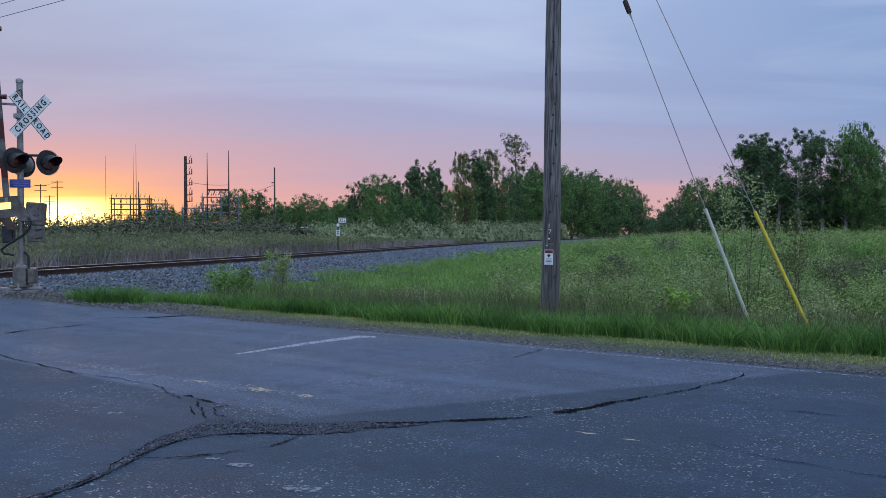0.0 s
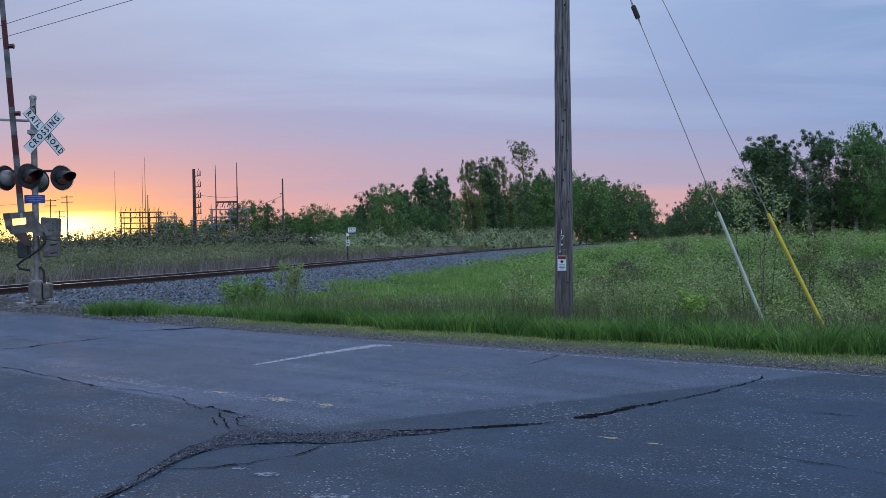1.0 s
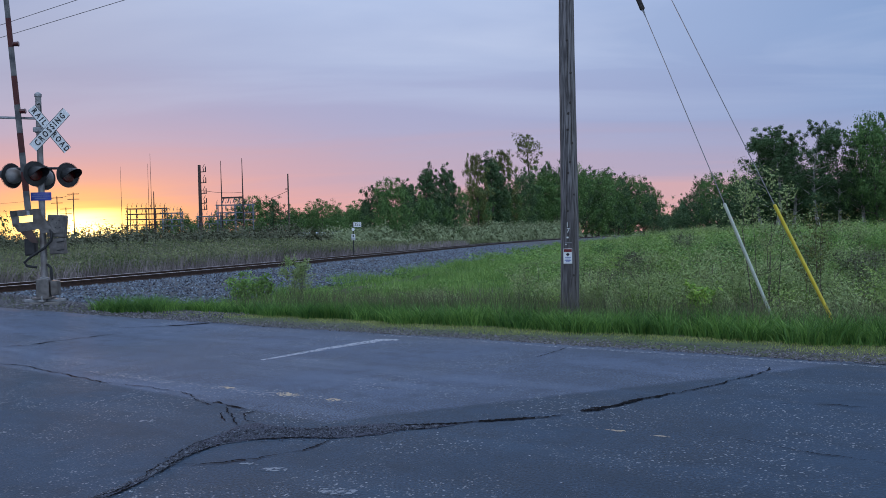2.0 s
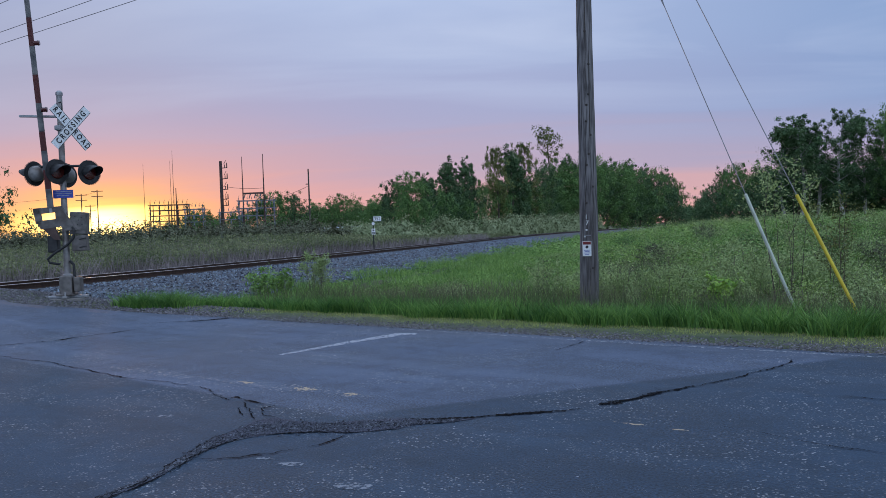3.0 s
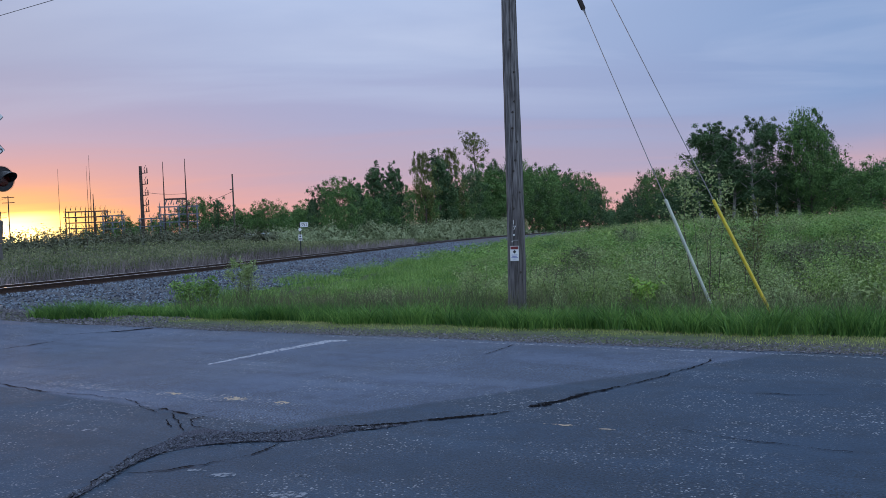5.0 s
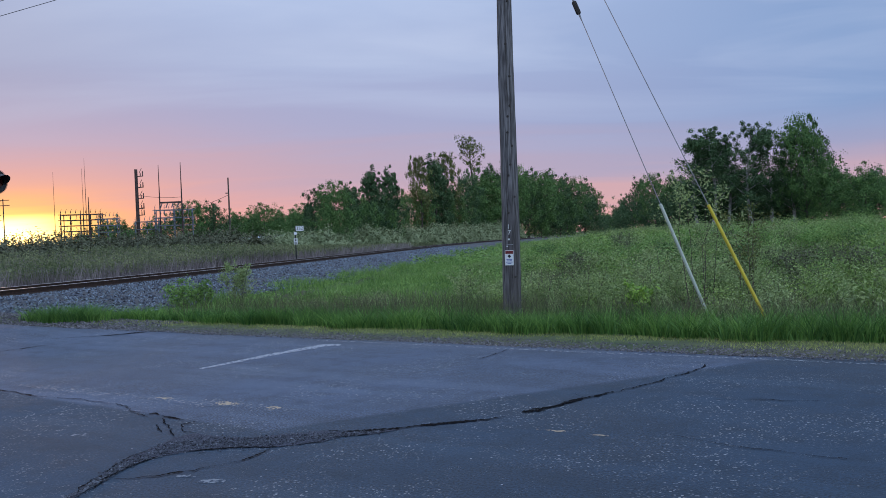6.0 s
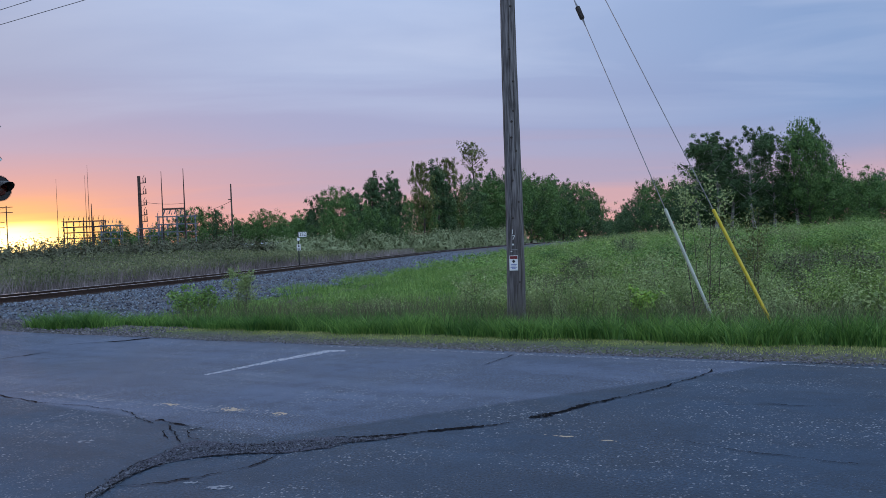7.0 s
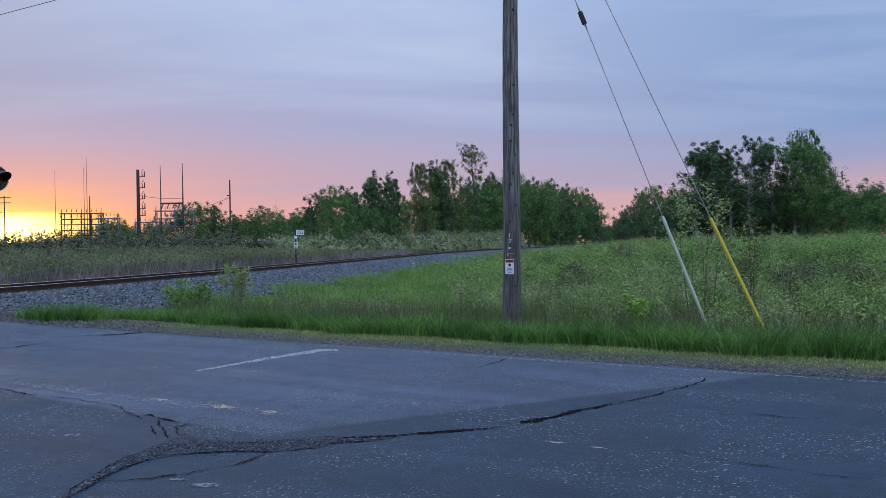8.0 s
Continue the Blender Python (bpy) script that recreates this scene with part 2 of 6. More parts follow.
M = {
    "rubble": material("broken_asphalt_rubble", (0.018, 0.020, 0.030), (0.115, 0.122, 0.165), 62, 0.9, 1.0, 60, spec=0.25, bump_dist=0.05),
    "crumb": material("asphalt_crumb", (0.020, 0.022, 0.030), (0.105, 0.108, 0.135), 20, 0.9, 0.4, 60, island=0.8),
    "asphalt": asphalt_material("asphalt"),
    "white_paint": asphalt_material("worn_white_paint", (0.33, 0.34, 0.37), 0.66),
    "scuff": asphalt_material("pale_scuff", (0.19, 0.205, 0.23), 0.44),
    "edge_paint": asphalt_material("worn_edge_paint", (0.30, 0.31, 0.33), 0.36),
    "chip_band": asphalt_material("worn_chip_band", (0.23, 0.22, 0.225), 0.22),
    "yellow_paint": asphalt_material("worn_yellow_paint", (0.40, 0.30, 0.19), 0.60),
    "crack": material("crumbled_asphalt", (0.004, 0.004, 0.005), (0.019, 0.019, 0.022), 45, 0.95, 1.0, 60, spec=0.05, bump_dist=0.05),
    "gravel": material("shoulder_gravel", (0.078, 0.066, 0.060), (0.180, 0.156, 0.138), 30, 0.95, 0.8, 45),
    "soil": material("grassy_soil", (0.045, 0.065, 0.022), (0.085, 0.10, 0.04), 3, 1.0, 0.6, 12, stain=(0.10, 0.085, 0.055), stain_scale=0.25),
    "ballast": material("ballast_stone", (0.048, 0.051, 0.058), (0.105, 0.107, 0.114), 25, 0.9, 0.8, 30, stain=(0.05, 0.043, 0.04), stain_scale=0.5),
    "stone": material("loose_ballast_stone", (0.046, 0.055, 0.075), (0.165, 0.182, 0.225), 20, 0.85, 0.4, 60, island=0.9),
    "pebble": material("shoulder_pebble", (0.065, 0.060, 0.066), (0.175, 0.162, 0.168), 20, 0.9, 0.4, 60, island=0.55),
    "rail": material("rusty_rail_steel", (0.026, 0.014, 0.010), (0.058, 0.029, 0.017), 14, 0.75, 0.3, 40, metal=0.2),
    "railtop": material("polished_rail_head", (0.55, 0.52, 0.50), (0.42, 0.38, 0.36), 6, 0.32, 0.05, 30, metal=0.9),
    "tie": material("creosoted_timber", (0.035, 0.028, 0.022), (0.09, 0.075, 0.06), 10, 0.9, 0.6, 30, stretch=(1, 8, 8)),
    "pole": material("weathered_pole_wood", (0.052, 0.047, 0.047), (0.215, 0.202, 0.202), 34, 0.9, 0.9, 28, stain=(0.07, 0.06, 0.056), stain_scale=1.6,
                     stretch=(1, 1, 0.07), bump_dist=0.03),
    "knot": material("dark_knot", (0.025, 0.02, 0.018), (0.06, 0.05, 0.042), 30, 0.9, 0.5, 60),
    "galv": material("galvanised_steel", (0.22, 0.23, 0.24), (0.32, 0.33, 0.34), 12, 0.5, 0.1, 40, metal=0.6, stain=(0.30, 0.28, 0.26)),
    "silver": material("silver_paint", (0.20, 0.195, 0.19), (0.29, 0.28, 0.27), 9, 0.5, 0.12, 40, metal=0.35, stain=(0.14, 0.11, 0.09), stain_scale=2.5),
    "white": material("white_sheeting", (0.68, 0.70, 0.70), (0.76, 0.77, 0.77), 6, 0.45, 0.05, 30, stain=(0.55, 0.55, 0.52), stain_scale=3),
    "red": material("red_sheeting", (0.149, 0.013, 0.013), (0.189, 0.023, 0.018), 8, 0.5, 0.05, 30),
    # arm stripes: white and red darkened in colour to a silhouette against the sky
    "arm_white": material("backlit_white_sheeting", (0.056, 0.058, 0.062), (0.077, 0.079, 0.081), 6, 0.6, 0.05, 30, stain=(0.2, 0.19, 0.18), stain_scale=3),
    "arm_red": material("backlit_red_sheeting", (0.060, 0.008, 0.008), (0.085, 0.013, 0.011), 8, 0.6, 0.05, 30),
    "box_paint": material("dirty_grey_paint", (0.097, 0.089, 0.082), (0.173, 0.158, 0.147), 9, 0.55, 0.15, 40, metal=0.2, stain=(0.06, 0.045, 0.036), stain_scale=2.5),
    "black": material("black_paint", (0.012, 0.012, 0.013), (0.03, 0.03, 0.03), 8, 0.55, 0.1, 40),
    "blue": material("blue_sheeting", (0.03, 0.05, 0.28), (0.04, 0.07, 0.34), 8, 0.45, 0.05, 30),
    "lens": material("dark_red_lens", (0.05, 0.006, 0.006), (0.09, 0.01, 0.008), 30, 0.15, 0.2, 90, spec=0.6),
    "cable": material("black_rubber", (0.012, 0.012, 0.012), (0.025, 0.025, 0.025), 20, 0.6, 0.1, 40),
    "concrete": material("stained_concrete", (0.143, 0.138, 0.132), (0.209, 0.204, 0.193), 9, 0.9, 0.4, 40, stain=(0.18, 0.16, 0.14)),
    "guard_white": material("faded_white_plastic", (0.43, 0.465, 0.375), (0.51, 0.535, 0.445), 8, 0.55, 0.05, 30, stain=(0.36, 0.40, 0.36), stain_scale=2),
    "guard_yellow": material("yellow_plastic", (0.561, 0.425, 0.025), (0.629, 0.493, 0.043), 8, 0.5, 0.05, 30, stain=(0.50, 0.36, 0.03), stain_scale=2),
    "wire": material("steel_wire", (0.20, 0.20, 0.21), (0.30, 0.30, 0.31), 8, 0.5, 0.0, metal=0.5),
    "dark_steel": material("weathered_steel", (0.06, 0.04, 0.035), (0.10, 0.065, 0.055), 3, 0.8, 0.1, 10, metal=0.2),
    "lattice": material("galvanised_lattice", (0.132, 0.150, 0.174), (0.180, 0.198, 0.222), 3, 0.6, 0.1, 10, metal=0.4),
    "bark": material("dark_bark", (0.055, 0.045, 0.036), (0.12, 0.10, 0.08), 9, 0.95, 0.8, 20, stretch=(1, 1, 0.3)),
    "birch": material("pale_bark", (0.26, 0.25, 0.23), (0.42, 0.41, 0.38), 5, 0.9, 0.5, 16, stain=(0.08, 0.07, 0.06), stain_scale=3),
    "leaf_dark": material("dark_leaves", (0.044, 0.088, 0.038), (0.098, 0.170, 0.071), 0.5, 0.7, 0, island=0.36, trans=0.12, spec=0.2),
    "leaf_mid": material("green_leaves", (0.066, 0.138, 0.041), (0.130, 0.238, 0.070), 0.4, 0.7, 0, island=0.36, trans=0.14, spec=0.2),
    "leaf_olive": material("olive_leaves", (0.098, 0.122, 0.038), (0.165, 0.190, 0.060), 0.4, 0.7, 0, island=0.36, trans=0.15, spec=0.2),
    # shrub greens: the first has backlit shade in its colour, the second is lighter
    "leaf_shrub": material("greyish_backlit_tone_leaves", (0.078, 0.086, 0.048), (0.142, 0.148, 0.088), 0.3, 0.75, 0, island=0.3, trans=0.05, spec=0.15),
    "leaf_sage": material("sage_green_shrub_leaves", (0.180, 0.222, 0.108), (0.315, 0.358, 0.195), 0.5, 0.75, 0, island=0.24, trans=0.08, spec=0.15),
    "grass": material("lush_grass", (0.058, 0.150, 0.029), (0.145, 0.290, 0.062), 0.9, 0.6, 0, island=0.5, trans=0.22, spec=0.3),
    "short_grass": material("short_trampled_grass", (0.20, 0.255, 0.065), (0.34, 0.37, 0.12), 0.8, 0.7, 0, island=0.5, trans=0.15),
    "weed": material("weed_leaves", (0.108, 0.180, 0.040), (0.265, 0.380, 0.096), 0.7, 0.65, 0, island=0.3, trans=0.2, spec=0.2),
    "weed_dull": material("dull_brownish_grass", (0.085, 0.105, 0.042), (0.185, 0.195, 0.092), 0.8, 0.8, 0, island=0.3, trans=0.15, spec=0.2),
    "weed_grey": material("silvery_weed_leaves", (0.195, 0.265, 0.095), (0.345, 0.425, 0.180), 1.2, 0.7, 0, island=0.3, trans=0.2, spec=0.2),
    "weed_lush": material("lush_weed_leaves", (0.120, 0.230, 0.050), (0.225, 0.370, 0.094), 0.7, 0.65, 0, island=0.35, trans=0.2, spec=0.25),
    # pale leaves of some bushes; on the field weeds this colour imitates lit tops
    "weed_pale": material("pale_leaves_and_lit_tips", (0.21, 0.29, 0.095), (0.33, 0.41, 0.175), 1.2, 0.7, 0, island=0.3, trans=0.3),
    "weed_bright": material("bright_green_leaves", (0.15, 0.29, 0.035), (0.24, 0.40, 0.06), 0.8, 0.6, 0, island=0.4, trans=0.25),
    "reed": material("dry_reed", (0.175, 0.147, 0.136), (0.285, 0.242, 0.224), 0.5, 0.85, 0, island=0.4, trans=0.15),
    "reed_dry": material("bleached_reed_leaf", (0.225, 0.188, 0.180), (0.350, 0.296, 0.290), 0.5, 0.85, 0, island=0.35, trans=0.2),
    "reed_green": material("green_reed", (0.112, 0.138, 0.055), (0.215, 0.236, 0.112), 0.3, 0.75, 0, island=0.4, trans=0.15),
    "seed": material("brown_seed_grass", (0.075, 0.095, 0.040), (0.145, 0.125, 0.075), 0.6, 0.8, 0, island=0.4, trans=0.3),
    "twig": material("brown_twig", (0.07, 0.055, 0.042), (0.13, 0.10, 0.08), 12, 0.9, 0.3, 40),
    "far_roof": material("pale_metal_roof", (0.36, 0.40, 0.46), (0.42, 0.46, 0.52), 0.5, 0.5, 0.05, 3, metal=0.3),
}


# ---- mesh helpers ----
class Buf:
    """Collects vertices and faces of one mesh."""

    def __init__(self):
        self.v, self.f = [], []

    def add(self, verts, faces):
        o = len(self.v)
        self.v += [tuple(p) for p in verts]
        self.f += [tuple(i + o for i in q) for q in faces]
        return self

    def box(self, x0, y0, z0, x1, y1, z1, m=None, bev=0.0):
        bm = bmesh.new()
        bmesh.ops.create_cube(bm, size=1.0)
        for v in bm.verts:
            v.co = Vector(((x0 + x1) / 2 + v.co.x * (x1 - x0), (y0 + y1) / 2 + v.co.y * (y1 - y0), (z0 + z1) / 2 + v.co.z * (z1 - z0)))
        if bev:
            bmesh.ops.bevel(bm, geom=bm.edges[:], offset=bev, segments=2, affect="EDGES", profile=0.5)
        bm.verts.index_update()
        self.add([(m @ v.co if m else v.co) for v in bm.verts], [[v.index for v in f.verts] for f in bm.faces])
        bm.free()
        return self

    def tube(self, pts, radii, segs=10, caps=True):
        pts = [Vector(p) for p in pts]
        if isinstance(radii, (int, float)):
            radii = [radii] * len(pts)
        rings, up = [], None
        for i, p in enumerate(pts):
            t = (pts[min(i + 1, len(pts) - 1)] - pts[max(i - 1, 0)]).normalized()
            if up is None or abs(up.dot(t)) > 0.95:
                up = Vector((0, 0, 1)) if abs(t.z) < 0.9 else Vector((1, 0, 0))
            a = t.cross(up).normalized()
            c = a.cross(t).normalized()
            up = c
            rings.append([p + radii[i] * (math.cos(k * 2 * math.pi / segs) * a + math.sin(k * 2 * math.pi / segs) * c) for k in range(segs)])
        faces = []
        for i in range(len(rings) - 1):
            for k in range(segs):
                faces.append((i * segs + k, i * segs + (k + 1) % segs, (i + 1) * segs + (k + 1) % segs, (i + 1) * segs + k))
        if caps:
            faces.append(tuple(range(segs))[::-1])
            faces.append(tuple((len(rings) - 1) * segs + k for k in range(segs)))
        return self.add([p for r in rings for p in r], faces)

    def prism(self, outline, y0, y1, m=None):
        """An outline in x and z, drawn out along y."""
        n = len(outline)
        vs = [Vector((x, y0, z)) for x, z in outline] + [Vector((x, y1, z)) for x, z in outline]
        fs = [tuple(range(n)), tuple(range(2 * n - 1, n - 1, -1))] + [(i, i + n, (i + 1) % n + n, (i + 1) % n) for i in range(n)]
        return self.add([(m @ v if m else v) for v in vs], fs)

    def mesh(self, name, mat, smooth=False):
        me = bpy.data.meshes.new(name)
        me.from_pydata(self.v, [], self.f)
        me.validate()
        me.materials.append(mat)
        bm = bmesh.new()
        bm.from_mesh(me)
        bmesh.ops.recalc_face_normals(bm, faces=bm.faces)
        bm.to_mesh(me)
        bm.free()
        if smooth:
            me.polygons.foreach_set("use_smooth", [True] * len(me.polygons))
            me.set_sharp_from_angle(angle=radians(40))
        return me


def part(name, buf, mat, parent=None, label="", smooth=False):
    """Links a Buf (or a mesh) as one object, under its thing."""
    me = buf.mesh(name, M[mat], smooth) if isinstance(buf, Buf) else buf
    ob = new(name, me)
    if parent:
        ob.parent = parent
    return tagged(ob, label=label) if label else ob


def leaf_mesh(name, verts, mat):
    """verts: (n, k, 3) array of separate faces with k corners."""
    n, k = verts.shape[:2]
    me = bpy.data.meshes.new(name)
    me.vertices.add(n * k)
    me.vertices.foreach_set("co", np.asarray(verts, dtype=np.float32).ravel())
    me.loops.add(n * k)
    me.loops.foreach_set("vertex_index", np.arange(n * k, dtype=np.int32))
    me.polygons.add(n)
    me.polygons.foreach_set("loop_start", np.arange(0, n * k, k, dtype=np.int32))
    me.polygons.foreach_set("loop_total", np.full(n, k, dtype=np.int32))
    me.materials.append(M[mat])
    me.update(calc_edges=True)
    return me


def strips_mesh(name, rows, mat):
    """rows: (n, k, 2, 3): n ribbons of k cross pairs; neighbouring pairs share their vertices."""
    n, k = rows.shape[:2]
    me = bpy.data.meshes.new(name)
    me.vertices.add(n * k * 2)
    me.vertices.foreach_set("co", np.asarray(rows, dtype=np.float32).ravel())
    base = (np.arange(n) * k * 2)[:, None, None] + (np.arange(k - 1) * 2)[None, :, None] + np.array([0, 1, 3, 2])[None, None, :]
    q = base.reshape(-1).astype(np.int32)
    me.loops.add(len(q))
    me.loops.foreach_set("vertex_index", q)
    me.polygons.add(len(q) // 4)
    me.polygons.foreach_set("loop_start", np.arange(0, len(q), 4, dtype=np.int32))
    me.polygons.foreach_set("loop_total", np.full(len(q) // 4, 4, dtype=np.int32))
    me.materials.append(M[mat])
    me.update(calc_edges=True)
    return me


def unit(v):
    return v / np.maximum(np.linalg.norm(v, axis=-1, keepdims=True), 1e-9)


def leaf_faces(p, size, rg, droop=0.0, nrm=None, spread=0.7, corners=3):
    """Pointed leaves at points p (n, 3): turned every way, or facing along nrm with some spread."""
    n = len(p)
    if nrm is None:
        a = unit(rg.normal(size=(n, 3)) + np.array([0, 0, -droop]))
        b = unit(np.cross(a, rg.normal(size=(n, 3))))
    else:
        f = unit(nrm + spread * rg.normal(size=(n, 3)) * 0.7)
        a = unit(np.cross(f, rg.normal(size=(n, 3))))
        b = np.cross(f, a)
    s = (size * rg.uniform(0.6, 1.35, n))[:, None]
    if corners == 4:
        return np.stack([p + a * s, p + b * s * 0.42, p - a * s, p - b * s * 0.42], 1)
    return np.stack([p + a * s, p - a * s * 0.7 + b * s * 0.55, p - a * s * 0.7 - b * s * 0.55], 1)


def mound_leaves(x, y, z, R, H, k, size, rg, inner=36, corners=3, sprigs=0.12, inner_size=0.3, spread=0.85, low=0.0):
    """Leaf faces of rounded, lumpy plants at x, y, z with radii R and heights H: k outer leaves each, and larger ones within. low: how far they round in below."""
    z, H = z - low * 0.6 * H, H * (1 + low * 0.6)
    m = len(x)
    ph = rg.uniform(0, 6.28, (m, 4, 1))

    def shell(k, lo, hi):
        a, f = rg.uniform(0, 6.28, (m, k)), rg.uniform(low, 1.0, (m, k))
        c = np.sqrt(1 - f * f)
        lump = 0.92 + 0.17 * np.sin(3 * a + ph[:, 0]) * c + 0.15 * np.sin(5 * a + 5 * f + ph[:, 1]) + 0.13 * np.sin(9 * f + 2 * a + ph[:, 2]) + 0.08 * np.sin(11 * a + ph[:, 3]) * np.sin(13 * f + ph[:, 1])
        out = rg.uniform(lo, hi, (m, k))
        stick = (rg.uniform(0, 1, (m, k)) < sprigs) & (f > 0.35) & (hi > 0.9)
        r = lump * np.where(stick, out * rg.uniform(1.05, 1.32, (m, k)), out)
        p = np.stack([x[:, None] + R[:, None] * c * np.cos(a) * r, y[:, None] + R[:, None] * c * np.sin(a) * r, z[:, None] + H[:, None] * f * r], -1)
        nr = np.stack([c * np.cos(a) / R[:, None], c * np.sin(a) / R[:, None], f / H[:, None] + 0.35], -1)
        return p.reshape(-1, 3), unit(nr.reshape(-1, 3))

    p, nr = shell(k, 0.84, 1.04)
    faces = [leaf_faces(p, size, rg, nrm=nr, spread=spread, corners=corners)]
    if inner:
        p, nr = shell(inner, 0.54, 0.66)
        faces.append(leaf_faces(p, np.repeat(inner_size * np.minimum(R, H), inner), rg, nrm=nr, spread=0.35, corners=corners))
    return np.concatenate(faces)


def blades(p, h, w, lean, rg, k=3, ph=None):
    """Bent grass blades at base points p (n, 3), of heights h and widths w, leaning by up to lean times their height."""
    n = len(p)
    th = rg.uniform(0, 2 * math.pi, n)
    side = np.stack([np.cos(th), np.sin(th), np.zeros(n)], 1)
    ph = rg.uniform(0, 2 * math.pi, n) if ph is None else ph
    bend = np.stack([np.cos(ph), np.sin(ph), np.zeros(n)], 1) * (h * lean * rg.uniform(0.2, 1.0, n))[:, None]
    rows = []
    for i in range(k):
        t = i / (k - 1)
        c = p + np.array([0, 0, 1]) * (h * t * (1 - 0.12 * t))[:, None] + bend * t * t
        ww = (w * (1 - 0.9 * t ** 1.5) * 0.5)[:, None]
        rows.append(np.stack([c - side * ww, c + side * ww], 1))
    return np.stack(rows, 1)


def smooth(x):
    x = np.clip(x, 0, 1)
    return x * x * (3 - 2 * x)


# ---- plan: road, track and ground ----
RS, RN = np.array([-0.821, 0.571]), np.array([0.571, 0.821])   # along and across the road


def rd(s, n):
    return -0.821 * s + 0.571 * n, 0.571 * s + 0.821 * n


def sn(x, y):
    return -0.821 * x + 0.571 * y, 0.571 * x + 0.821 * y


def road_z(s):
    return 0.53 * smooth((s - 11.0) / 10.5)


def road_edge(s):
    return 10.1 - 1.9 * smooth((s - 11.5) / 6.5)


def rail_x(y):
    """The near rail's x at y."""
    y = np.asarray(y, float)
    return -6.93 + 0.23 * (y - 38.55) - 0.0032 * np.clip(38.55 - y, 0, None) ** 2 + 0.0017 * np.clip(y - 90, 0, None) ** 2


def rail_slope(y):
    y = np.asarray(y, float)
    return 0.23 + 0.0064 * np.clip(38.55 - y, 0, None) + 0.0034 * np.clip(y - 90, 0, None)


def track_u(x, y):
    """Distance across the track from its centre line, to the right."""
    k = rail_slope(y)
    return (x - rail_x(y)) / np.sqrt(1 + k * k) + 0.755


RAIL_TOP = 0.55


def ground_z(x, y):
    x, y = np.asarray(x, float), np.asarray(y, float)
    s, n = sn(x, y)
    zr, e = road_z(s), road_edge(s)
    d = n - e
    roll = 0.07 * np.sin(x * 0.9 + 1.3 * np.sin(y * 0.5)) * smooth((d - 2) / 3)
    side = zr - 0.02 - (zr + 0.22) * smooth((d - 0.9) / 4.0) + roll
    z = np.where(d < 0, zr - 0.07, side)
    # field to the right rises a little again
    z = z + 1.1 * smooth((track_u(x, y) - 8) / 16) * smooth((d - 4.5) / 40) * smooth((260 - y) / 100)
    u = np.abs(track_u(x, y))
    bank = np.where(track_u(x, y) > 0, 0.30 - 0.42 * smooth((u - 1.8) / 5.2), 0.33 - 0.55 * smooth((u - 2.3) / 2.2))
    z = np.where((y > 12) & (y < 260) & (u < 7.2), np.maximum(z, bank), z)
    z = np.where(d < 0, np.minimum(z, zr - 0.07), z)
    far = np.hypot(x, y)
    return z - 1.5 * smooth((far - 250) / 500)


def axis(lo, hi, step, out, grow=1.25):
    a = list(np.arange(lo, hi + 1e-6, step))
    st = step
    while a[-1] < out:
        st *= grow
        a.append(a[-1] + st)
    st = step
    while a[0] > -out:
        st *= grow
        a.insert(0, a[0] - st)
    return np.array(a)


def grid_mesh(name, X, Y, Z, mat):
    ny, nx = X.shape
    me = bpy.data.meshes.new(name)
    me.vertices.add(nx * ny)
    me.vertices.foreach_set("co", np.stack([X, Y, Z], -1).astype(np.float32).ravel())
    i = np.arange((ny - 1) * nx).reshape(ny - 1, nx)[:, :-1]
    q = np.stack([i, i + 1, i + nx + 1, i + nx], -1).reshape(-1).astype(np.int32)
    me.loops.add(len(q))
    me.loops.foreach_set("vertex_index", q)
    me.polygons.add(len(q) // 4)
    me.polygons.foreach_set("loop_start", np.arange(0, len(q), 4, dtype=np.int32))
    me.polygons.foreach_set("loop_total", np.full(len(q) // 4, 4, dtype=np.int32))
    me.polygons.foreach_set("use_smooth", np.ones(len(q) // 4, dtype=bool))
    me.materials.append(M[mat])
    me.update(calc_edges=True)
    return me


def build_ground():
    X, Y = np.meshgrid(axis(-26, 26, 0.5, 2500), axis(-8, 60, 0.5, 2500))
    ob = new("ground", grid_mesh("ground", X, Y, ground_z(X, Y), "soil"))
    tagged(ob, "grassy soil reaching out under the weeds to the horizon", "ground", kind="structure")


def build_road():
    S = np.concatenate([np.arange(-60, -8, 2.0), np.arange(-8, 30, 0.4), np.arange(30, 70, 2.0)])
    T = np.linspace(0, 1, 24)
    SS, TT = np.meshgrid(S, T)
    E = road_edge(SS) + 0.05 * np.sin(SS * 2.1) + 0.03 * np.sin(SS * 5.3)
    lo = np.where(SS < 9, -6.0, -6.0 + 6.5 * smooth((SS - 9) / 9))
    N = lo + (E - lo) * TT
    X, Y = rd(SS, N)
    Z = road_z(SS) + 0.01 * np.sin(SS * 0.7 + N) * np.sin(N * 0.9)* 0.6
    # the edges turn down into the shoulder
    X = np.vstack([X[:1], X, X[-1:]])
    Y = np.vstack([Y[:1], Y, Y[-1:]])
    Z = np.vstack([Z[:1] - 0.12, Z, Z[-1:] - 0.12])
    road = new("road", grid_mesh("road", X, Y, Z, "asphalt"))
    tagged(road, "cracked grey asphalt road with worn paint and chips", "road", kind="structure")
    return road


def road_surface(x, y):
    s, n = sn(x, y)
    return road_z(s) + 0.006 * np.sin(s * 0.7 + n) * np.sin(n * 0.9)


